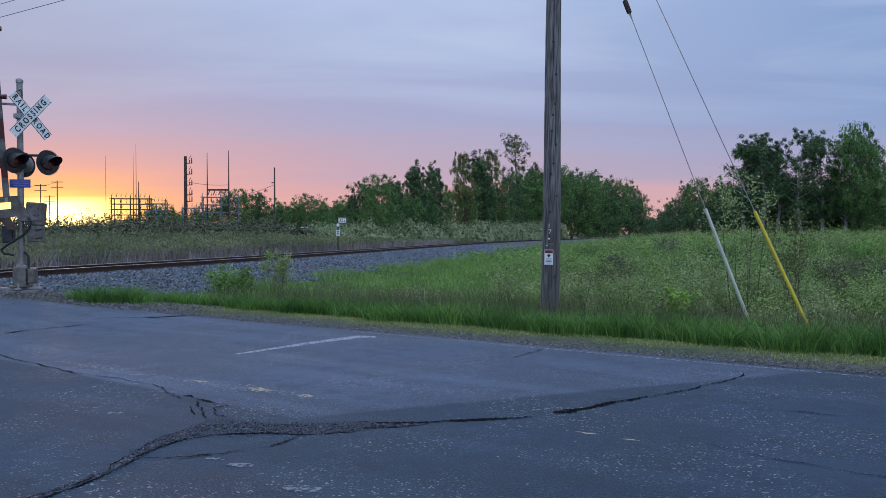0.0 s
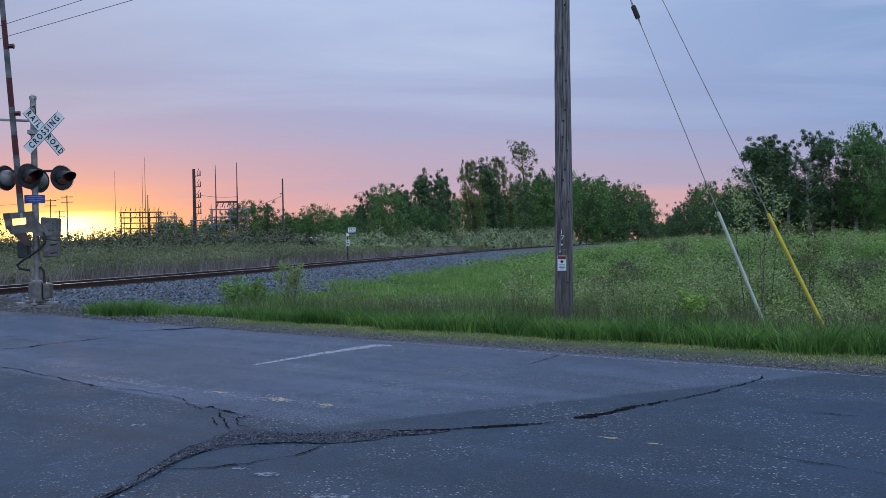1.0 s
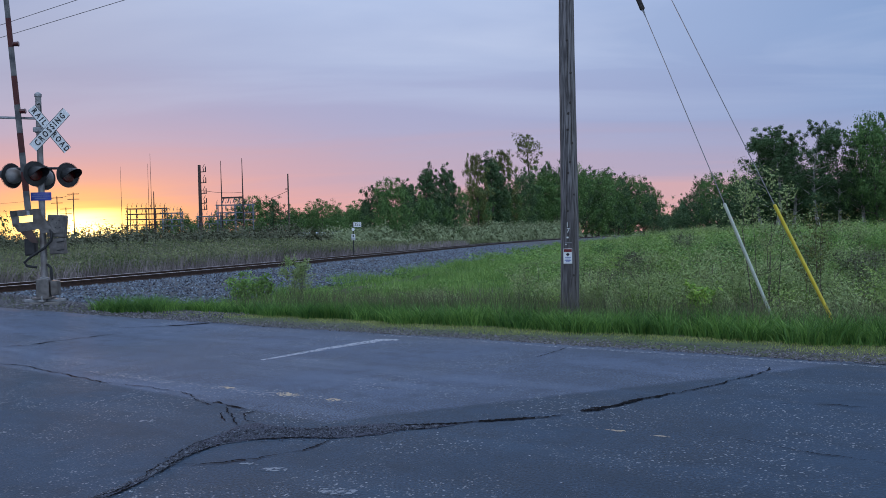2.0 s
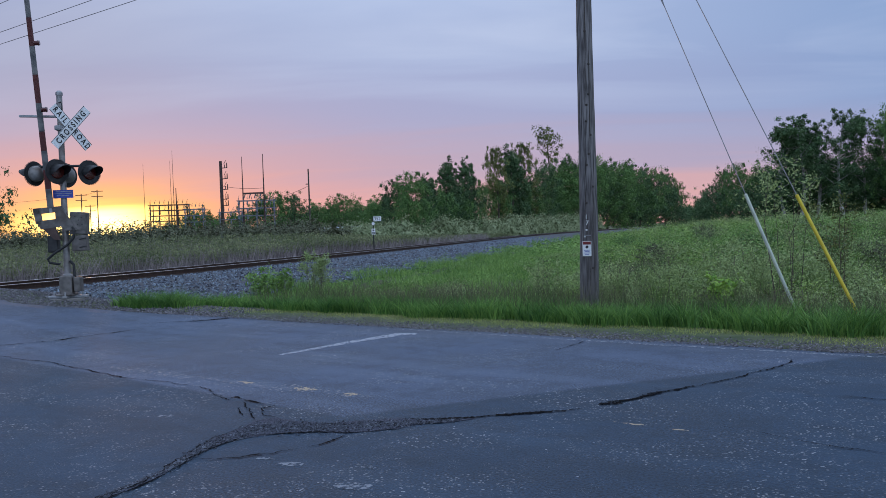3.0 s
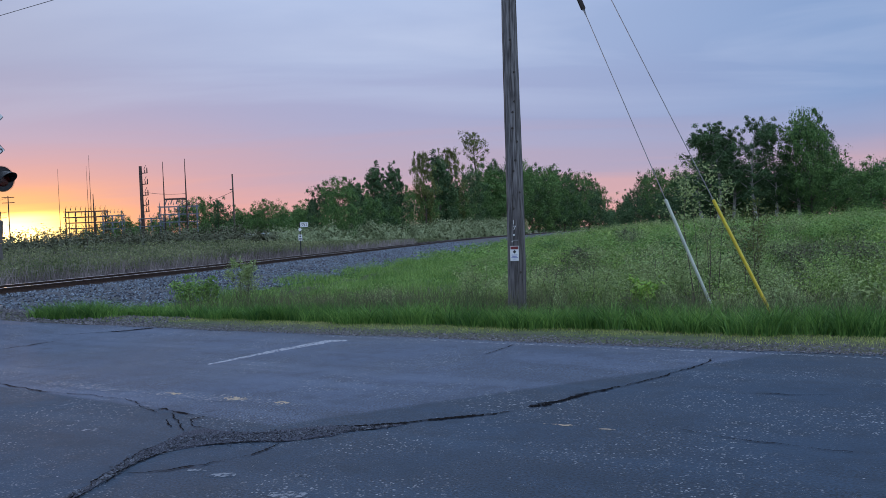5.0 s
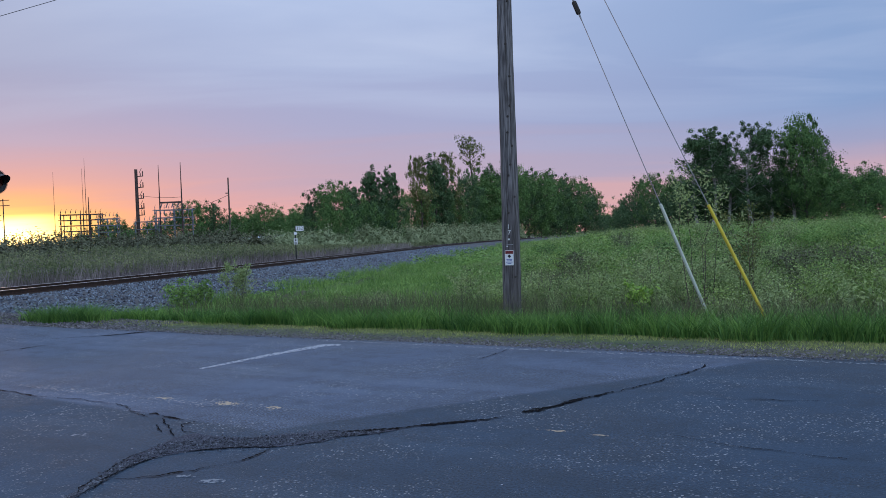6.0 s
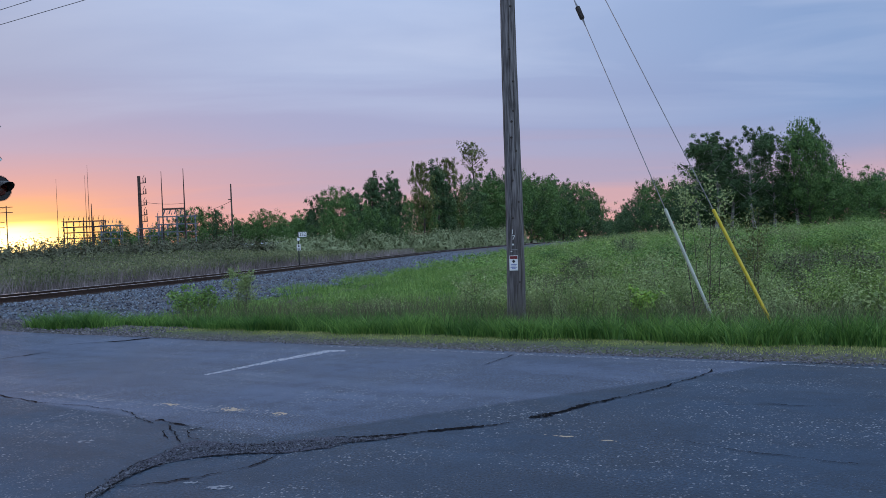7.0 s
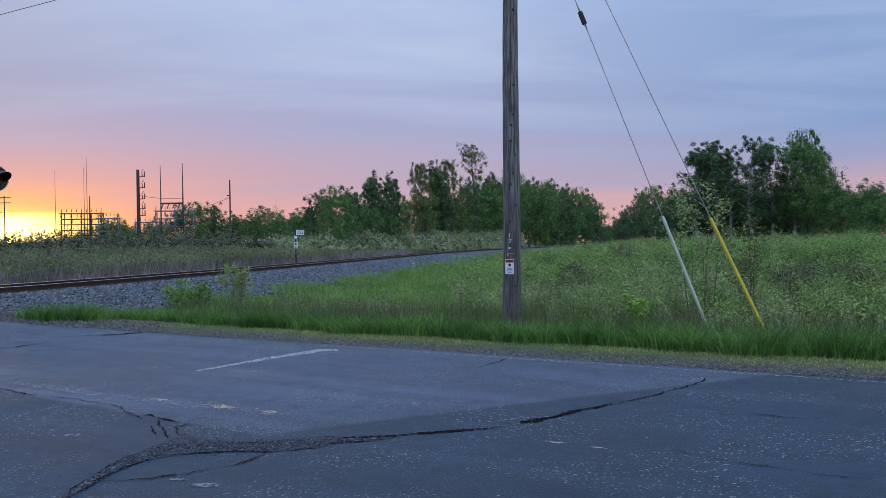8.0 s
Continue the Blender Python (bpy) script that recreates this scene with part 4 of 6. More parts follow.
    # light bar and lights
    part("light_bar", Buf().tube([(-0.62, 0, 3.03), (0.64, 0, 3.03)], 0.028, 12).box(-0.09, -0.09, 2.96, 0.09, 0.09, 3.10, bev=0.015), "black", sig, "black bar that carries the lights")
    flasher(sig, (0.58, -0.10, 2.87), 46)
    flasher(sig, (-0.06, -0.20, 2.90), 46)
    flasher(sig, (-0.60, 0.04, 2.88), 238)
    flasher(sig, (0.0, 0.24, 2.84), 226)
    # notice with bars for its writing
    nt = part("notice", Buf().box(-0.20, -0.085, 2.32, 0.22, -0.078, 2.50, bev=0.002), "blue", sig, "blue notice plate on the mast")
    tx = Buf()
    for i, (a, c) in enumerate(((-0.15, 0.17), (-0.17, 0.19), (-0.12, 0.14))):
        tx.box(a, -0.089, 2.458 - i * 0.045, c, -0.0865, 2.468 - i * 0.045)
    part("writing_bars", tx, "galv", nt, "pale bars of small print")
    # gate mechanism
    ms = part("gate_mechanism", Buf().box(0.0, -0.16, 1.52, 0.36, 0.16, 2.02, pose(0, 0, 0, 0, 4, 0), bev=0.03), "box_paint", sig, "grey gate mechanism housing")
    part("cover_plate", Buf().box(0.08, -0.185, 1.62, 0.33, -0.16, 1.97, pose(0, 0, 0, 0, 4, 0), bev=0.01), "box_paint", ms)
    for bx, bz in ((0.26, 1.90), (0.33, 1.82), (0.31, 1.72), (0.39, 1.87), (0.40, 1.72)):
        part("bolt", Buf().tube([(bx, -0.19, bz), (bx, -0.20, bz)], 0.014, 8), "black", ms)
    part("lower_box", Buf().box(0.22, -0.15, 1.12, 0.53, 0.12, 1.47, pose(0, 0, 0, 0, -3, 0), bev=0.025), "box_paint", sig, "grey motor box under the mechanism")
    for hz in (1.22, 1.40):
        part("latch", Buf().tube([(0.32, -0.15, hz), (0.34, -0.18, hz), (0.44, -0.18, hz + 0.02), (0.46, -0.15, hz + 0.02)], 0.012, 8), "black", sig)
    part("conduit_box", Buf().box(-0.36, -0.12, 1.12, -0.14, 0.12, 1.50, bev=0.03), "black", sig)
    # arm holder with its window: a frame of four bars and a tapering strut
    hold = Buf()
    hold.prism([(-0.60, 2.10), (-0.02, 2.14), (-0.02, 2.02), (-0.59, 1.97)], -0.20, -0.12)
    hold.prism([(-0.60, 2.10), (-0.46, 2.11), (-0.42, 1.74), (-0.55, 1.76)], -0.20, -0.12)
    hold.prism([(-0.55, 1.82), (-0.05, 1.87), (0.00, 1.70), (-0.45, 1.64)], -0.20, -0.12)
    hold.prism([(-0.14, 2.10), (-0.02, 2.10), (0.30, 1.60), (0.05, 1.60), (-0.14, 1.80)], -0.21, -0.12)
    part("arm_holder", hold, "box_paint", sig, "grey steel holder at the foot of the gate arm")
    part("holder_strut", Buf().prism([(-0.54, 1.78), (-0.20, 1.72), (-0.06, 1.40), (-0.18, 1.40)], -0.19, -0.10), "dark_steel", sig)
    # striped arm, raised and leaning a little; its backlit shade is in the stripe colours
    a0, a1 = Vector((-0.23, -0.20, 2.10)), Vector((-0.69, -0.20, 9.4))
    ax = (a1 - a0)
    lean_m = Matrix.Translation(a0) @ Vector((0, 0, 1)).rotation_difference(ax.normalized()).to_matrix().to_4x4()
    arm = part("gate_arm", Buf().box(-0.03, -0.02, -0.1, 0.03, 0.02, 0.10, lean_m), "galv", sig, "raised gate arm in red and white stripes")
    z, k = 0.0, 0
    while z < ax.length:
        ln = 0.42 if z < 1.4 else 0.62
        w = 0.062 - 0.003 * z
        part("stripe", Buf().box(-w, -0.022, z, w, 0.022, min(z + ln, ax.length), lean_m, bev=0.004), ("arm_white", "arm_red")[k % 2], arm)
        z, k = z + ln, k + 1
    for lz in (2.15, 3.6):
        lp = Buf().tube([(0.05, -0.02, lz), (0.14, -0.02, lz)], 0.05, 14).tube([(0.14, -0.02, lz), (0.17, -0.02, lz)], [0.06, 0.05], 14)
        lp.v = [tuple(lean_m @ Vector(v)) for v in lp.v]
        part("arm_lamp", lp, "lens", arm, "small red lamp on the arm")
    # cables
    part("cable", Buf().tube([(0.16, -0.16, 1.72), (0.24, -0.22, 1.60), (0.22, -0.22, 1.44), (0.08, -0.22, 1.28), (-0.20, -0.22, 1.10), (-0.34, -0.20, 0.98),
                              (-0.30, -0.18, 0.90), (-0.10, -0.14, 0.86)], 0.028, 10), "cable", sig, "thick black cable loop", True)
    part("cable", Buf().tube([(0.02, 0.0, 1.9), (0.12, -0.14, 1.8), (0.22, -0.2, 1.66)], 0.02, 8), "cable", sig, smooth=True)
    part("cable", Buf().tube([(0.08, -0.05, 0.92), (0.16, -0.08, 0.84), (0.17, -0.08, 0.58)], 0.03, 10), "cable", sig, smooth=True)


# ---- utility pole, guys and wires ----
POLE = (2.22, 15.05)


def build_pole():
    x, y = POLE
    g = float(ground_z(x, y)) - 0.1
    pole = tagged(new("utility_pole"), "weathered grey wooden utility pole in tall grass", "utility pole")
    pole.matrix_basis = pose(x, y, g, 0, 0.9, 0)
    H, segs, rows = 11.0, 28, 90
    rg = np.random.default_rng(3)
    ph = rg.uniform(0, 6.28, 6)
    b = Buf()
    for i in range(rows + 1):
        z = H * i / rows
        r0 = 0.178 - 0.0062 * z
        ring = []
        for k in range(segs):
            a = 2 * math.pi * k / segs
            r = r0 * (1 + 0.018 * math.sin(3 * a + ph[0] + z * 0.4) + 0.012 * math.sin(9 * a + ph[1] + 0.8 * math.sin(z)) + 0.01 * math.sin(z * 7 + 2 * a))
            ring.append((r * math.cos(a) + 0.012 * math.sin(z * 0.8), r * math.sin(a), z))
        b.add(ring, [] if i == 0 else [(k - segs, (k + 1) % segs - segs, (k + 1) % segs, k) for k in range(segs)])
    b.add([(0, 0, H)], [((k - segs), (k + 1) % segs - segs, 0) for k in range(segs)])
    part("shaft", b, "pole", pole, smooth=True)
    # knots and climbing holes on the visible side
    for z, a in ((1.05, -70), (1.45, -95), (2.25, -105), (2.55, -60), (2.95, -100), (3.15, -85), (3.5, -70), (3.75, -100), (4.05, -95), (4.25, -80), (4.8, -75), (5.4, -100), (6.2, -80)):
        r = 0.178 - 0.0062 * z
        c = Vector((r * math.cos(radians(a)), r * math.sin(radians(a)), z))
        n = Vector((math.cos(radians(a)), math.sin(radians(a)), 0))
        part("knot", Buf().tube([c - n * 0.02, c + n * 0.006, c + n * 0.009], [0.026, 0.022, 0.008], 10), "knot", pole)
    # long drying checks
    for z0, z1, a in ((0.6, 2.3, -58), (1.6, 3.4, -112), (2.9, 4.9, -75), (4.2, 6.4, -98), (0.5, 1.5, -88)):
        cr = Buf()
        pts = []
        for i in range(15):
            z = z0 + (z1 - z0) * i / 14
            r = 0.1795 - 0.0062 * z
            aa = radians(a + 1.5 * math.sin(i * 1.3))
            pts.append((r * math.cos(aa), r * math.sin(aa), z))
        cr.tube(pts, [0.002 + 0.004 * math.sin(math.pi * i / 14) for i in range(15)], 5)
        part("drying_check", cr, "knot", pole)
    # notice and number tags, facing the road
    f = pose(0, 0, 0, 0, 0, -8)
    yy = -0.186
    nt = part("notice", Buf().box(-0.105, yy - 0.004, 1.27, 0.055, yy, 1.55, f, bev=0.002), "white", pole, "white warning notice with a dark header")
    part("header", Buf().box(-0.098, yy - 0.007, 1.485, 0.048, yy - 0.005, 1.54, f), "red", nt)
    part("diamond", Buf().prism([(-0.025, 1.475), (0.008, 1.44), (-0.025, 1.405), (-0.058, 1.44)], yy - 0.007, yy - 0.005, f), "black", nt)
    tx = Buf()
    for i, (p, q) in enumerate(((-0.08, 0.03), (-0.07, 0.02), (-0.085, 0.035), (-0.06, 0.01))):
        tx.box(p, yy - 0.007, 1.375 - i * 0.025, q, yy - 0.005, 1.385 - i * 0.025, f)
    part("writing_bars", tx, "blue", nt)
    for ch, z, dx in (("1", 1.99, -0.03), ("7", 1.88, -0.015)):
        part("number_tag", text_mesh(ch, 0.12, "white", f @ Matrix.Translation((dx, yy + 0.012, z)) @ pose(0, 0, 0, 90, 0, 0)), "white", pole, "small pale number on the pole")
    part("tag", Buf().box(-0.045, yy + 0.002, 1.74, -0.01, yy + 0.006, 1.77, f), "white", pole)
    part("tag", Buf().box(-0.07, yy + 0.001, 1.65, 0.05, yy + 0.005, 1.662, f), "galv", pole)
    part("tag", Buf().box(-0.075, yy + 0.001, 1.62, -0.045, yy + 0.005, 1.635, f), "white", pole)


def build_guy(base, top_z, guard_len, mat, label, insul):
    bx, by = base
    g = float(ground_z(bx, by))
    p0 = Vector((bx, by, g - 0.15))
    p1 = Vector((POLE[0] + 0.08, POLE[1], top_z))
    d = (p1 - p0).normalized()
    guy = tagged(new("guy_wire"), label, "guy wire", "guy wires of the pole")
    guy.location = p0
    q = p1 - p0
    part("strand", Buf().tube([d * 0.1, q], 0.0075, 6), "wire", guy, "thin steel strand")
    lo, hi = 0.28, guard_len
    part("guard", Buf().tube([d * lo, d * hi], 0.0275, 14).tube([d * hi, d * (hi + 0.01)], [0.0275, 0.02], 14), mat, guy, "plastic guard sleeve", True)
    part("anchor_rod", Buf().tube([d * -0.1, d * (lo + 0.05)], 0.012, 8), "galv", guy)
    if insul:
        c = q * insul
        part("insulator", Buf().tube([c - d * 0.13, c - d * 0.11, c + d * 0.11, c + d * 0.13], [0.03, 0.045, 0.045, 0.03], 14), "knot", guy, "dark strain insulator", True)
        sd = Vector((0.02, 0.02, 0))
        for s in (-1, 1):
            part("insulator_loop", Buf().tube([c - d * 0.28, c - d * 0.12 + s * sd, c + d * 0.12 + s * sd, c + d * 0.30], 0.008, 6), "wire", guy)


def build_wires():
    for a, e, sag in OVERHEAD:
        a, e = Vector(a), Vector(e)
        pts = []
        for i in range(41):
            t = i / 40
            p = a.lerp(e, t)
            p.z -= sag * 4 * t * (1 - t)
            pts.append(p)
        w = part("overhead_wire", Buf().tube(pts, 0.007, 6), "cable")
        tagged(w, "thin black overhead wire running from the pole", "wire", "overhead wires")


OVERHEAD = [((*POLE, 8.34), (-52.0, 42.0, 4.75), 0.0), ((*POLE, 8.82), (-52.0, 42.0, 4.72), 0.0), ((*POLE, 10.15), (-52.0, 42.0, 4.16), 0.0)]


# ---- milepost ----
def build_milepost():
    x, y = -6.25, 52.0
    g = float(ground_z(x, y))
    mp = tagged(new("milepost"), "dark milepost with small white plates beside the track", "milepost")
    mp.matrix_basis = pose(float(x), float(y), g - 0.5, 0, 0, 8)
    part("post", Buf().box(-0.035, -0.03, -0.2, 0.035, 0.03, 2.75, bev=0.006), "black", mp)
    pl = part("number_plate", Buf().box(0.03, -0.045, 2.45, 0.52, -0.032, 2.76, bev=0.004), "white", mp, "white plate with black digits 352")
    part("lettering", text_mesh("352", 0.30, "black", Matrix.Translation((0.275, -0.048, 2.60)) @ pose(0, 0, 0, 90, 0, 0) @ Matrix.Diagonal((0.95, 1.05, 1, 1))), "black", pl)
    part("round_plate", Buf().tube([(0, -0.032, 2.30), (0, -0.045, 2.30)], 0.10, 18), "white", mp)
    lp = part("lower_plate", Buf().box(-0.12, -0.045, 1.60, 0.12, -0.032, 1.98, bev=0.004), "white", mp)
    part("writing_bars", Buf().box(-0.05, -0.05, 1.82, 0.05, -0.047, 1.92).box(-0.08, -0.05, 1.72, 0.08, -0.047, 1.76).box(-0.08, -0.05, 1.65, 0.08, -0.047, 1.68), "black", lp)


# ---- trees and shrubs ----
def make_tree(seed, H, W, clear, nl, size, mat, bark="bark", dense=1.0, lean=0.0, cone=False):
    """A tree at the origin: trunk with limbs, and a crown of leaf clumps with gaps. clear: bare share of the height."""
    rg = np.random.default_rng(seed)
    t = new("tree")
    b = Buf()
    tr = []
    k = 7
    for i in range(k + 1):
        f = i / k
        tr.append((lean * H * f * f + 0.02 * H * math.sin(f * 5 + seed), 0.02 * H * math.sin(f * 4 + 2 * seed), H * 0.93 * f - 0.2 * (i == 0)))
    r0 = 0.012 * H + 0.05
    b.tube(tr, [r0 * (1 - 0.88 * i / k) for i in range(k + 1)], 8)
    centres, rads = [], []
    nb = int(20 * dense)
    for i in range(nb):
        f = clear + (0.97 - clear) * (i + rg.uniform(0, 1)) / nb
        j = min(int(f * k), k - 1)
        p = Vector(tr[j]).lerp(Vector(tr[j + 1]), f * k - j)
        g = (f - clear) / (1 - clear)
        env = math.sin(math.pi * min(1.0, 0.16 + 0.84 * g) ** 0.85) ** 0.8
        if cone:
            env = 0.10 + 0.95 * (1 - g) ** 0.75 * min(1.0, 0.5 + 3 * g)
        reach = W * 0.5 * max(0.12, env) * rg.uniform(0.55, 1.15)
        a = rg.uniform(0, 6.28)
        q = p + Vector((math.cos(a) * reach, math.sin(a) * reach, reach * rg.uniform(0.3, 0.95)))
        mid = p.lerp(q, 0.5) + Vector((0, 0, -0.07 * reach))
        b.tube([p, mid, q], [r0 * 0.35 * (1 - 0.7 * f), r0 * 0.2 * (1 - 0.6 * f), 0.012], 5, caps=False)
        for u in (0.35, 0.55, 0.72, 0.86, 0.95, 1.0):
            c = p.lerp(q, u) + Vector(rg.normal(size=3)) * (0.10 * W)
            centres.append(c)
            rads.append(W * rg.uniform(0.05, 0.12) * (0.5 + 0.5 * env))
    centres, rads = np.array(centres), np.array(rads)
    pick = rg.integers(0, len(centres), nl)
    inside = rg.uniform(0, 1, nl) < 0.25
    off = np.clip(rg.normal(size=(nl, 3)), -1.5, 1.5) * (rads[pick] * np.where(inside, 0.4, 0.66))[:, None]
    p = centres[pick] + off
    size = size * np.where(inside, 1.7, 1.0)
    outward = unit(off) * 0.9 + unit(p * np.array([1, 1, 0])) * 0.35 + np.array([0, 0, 0.35])
    ok = p[:, 2] > 0.06 * H
    p, outward, size = p[ok], outward[ok], size[ok]
    part("trunk", b, bark, t, smooth=True)
    part("crown", leaf_mesh("crown", leaf_faces(p, size, rg, nrm=outward, spread=1.0), mat), mat, t)
    return t


def make_shrub(seed, H, W, nl, size, mat):
    """A wild shrub: woody stems under several rounded masses of small leaves."""
    rg = np.random.default_rng(seed)
    t = new("shrub")
    b = Buf()
    k = 8
    a = np.arange(k) * 2.4 + rg.uniform(0, 0.8, k)
    o = W * np.where(np.arange(k) == 0, 0.0, rg.uniform(0.16, 0.33, k))
    cx, cy = o * np.cos(a), o * np.sin(a)
    R, hh = W * rg.uniform(0.18, 0.29, k), H * rg.uniform(0.62, 0.98, k) * (1 - 0.5 * o / W)
    for i in range(k):
        e = Vector((cx[i], cy[i], hh[i] * 0.85))
        b.tube([(cx[i] * 0.15, cy[i] * 0.15, -0.1), e * 0.5 + Vector((0, 0, 0.1 * H)), e], [0.03, 0.02, 0.008], 5, caps=False)
    part("woody_stem", b, "twig", t)
    z = np.full(k, -0.05)
    part("foliage", leaf_mesh("foliage", mound_leaves(cx, cy, z, R, hh, nl // k, size, rg, inner=95, sprigs=0.0, inner_size=0.24, spread=0.4, low=-0.55), mat), mat, t)
    return t


def place(proto, x, y, turn, sc, label, category, group, sz=None, sink=0.1):
    ob = copy_thing(proto, Matrix.Identity(4))
    ob.matrix_basis = Matrix.Translation((x, y, float(ground_z(x, y)) - sink)) @ pose(0, 0, 0, 0, 0, turn) @ Matrix.Diagonal((sc, sc, sz or sc, 1))
    return tagged(ob, label, category, group)


def drop_protos(protos):
    for p in protos:
        for c in p.children_recursive:
            bpy.data.objects.remove(c)
        bpy.data.objects.remove(p)


CAM0 = (0.147, -0.182)


def along(az_deg, d):
    """A place at distance d (along y) in a direction so many degrees right of +y from the camera's stand."""
    return CAM0[0] + math.tan(radians(az_deg)) * d, CAM0[1] + d


def build_trees():
    rg = np.random.default_rng(11)
    T = {
        "round": make_tree(1, 10, 7.5, 0.12, 11000, 0.108, "leaf_dark", dense=1.3),
        "round2": make_tree(2, 10, 8.5, 0.10, 11000, 0.108, "leaf_mid", dense=1.4),
        "tall": make_tree(3, 14, 6.5, 0.18, 11000, 0.108, "leaf_olive", dense=1.5),
        "tall2": make_tree(4, 14, 5.5, 0.15, 10500, 0.108, "leaf_dark", dense=1.5),
        "spire": make_tree(8, 11, 5.2, 0.08, 11000, 0.12, "leaf_dark", dense=2.0, cone=True),
        "slim": make_tree(5, 14, 3.8, 0.72, 2000, 0.09, "leaf_olive", dense=0.8, lean=0.04),
        "birch": make_tree(6, 12, 4.8, 0.20, 11000, 0.08, "leaf_dark", "birch", 1.2),
        "thicket": make_tree(9, 5, 8.0, 0.0, 8500, 0.115, "leaf_dark", dense=1.6),
        "bushy": make_tree(7, 8, 8.0, 0.02, 11000, 0.108, "leaf_mid", dense=1.5),
    }
    lab = {"round": "broad dark green leafy tree at the wood's edge", "round2": "broad green leafy tree at the wood's edge", "tall": "tall tree with olive leaves above the wood",
           "tall2": "tall dark green tree with an uneven top", "spire": "dark green tree tapering to a thin top", "slim": "slim bare-stemmed tree with a small tuft of leaves", "birch": "birch with a pale trunk and thin dark crown",
           "thicket": "dense dark green thicket under the trees", "bushy": "low bushy green tree with branches to the ground"}
    hh = {"round": 10, "round2": 10, "tall": 14, "tall2": 14, "spire": 11, "slim": 14, "birch": 12, "thicket": 5, "bushy": 8}
    for kind, az, d, h, wide in TREES:
        x, y = along(az, d)
        while az < 14.6 and track_u(x, y) > -15:
            d, h = d * 1.03, h * 1.03
            x, y = along(az, d)
        h -= 0.9 if az > 15 else 0.0
        sz = h / hh[kind] * (1.02 if az < 14.5 else 1.0)
        place(T[kind], x, y, float(rg.uniform(0, 360)), sz * wide, lab[kind], "tree", "trees along the railway", sz)
    drop_protos(T.values())


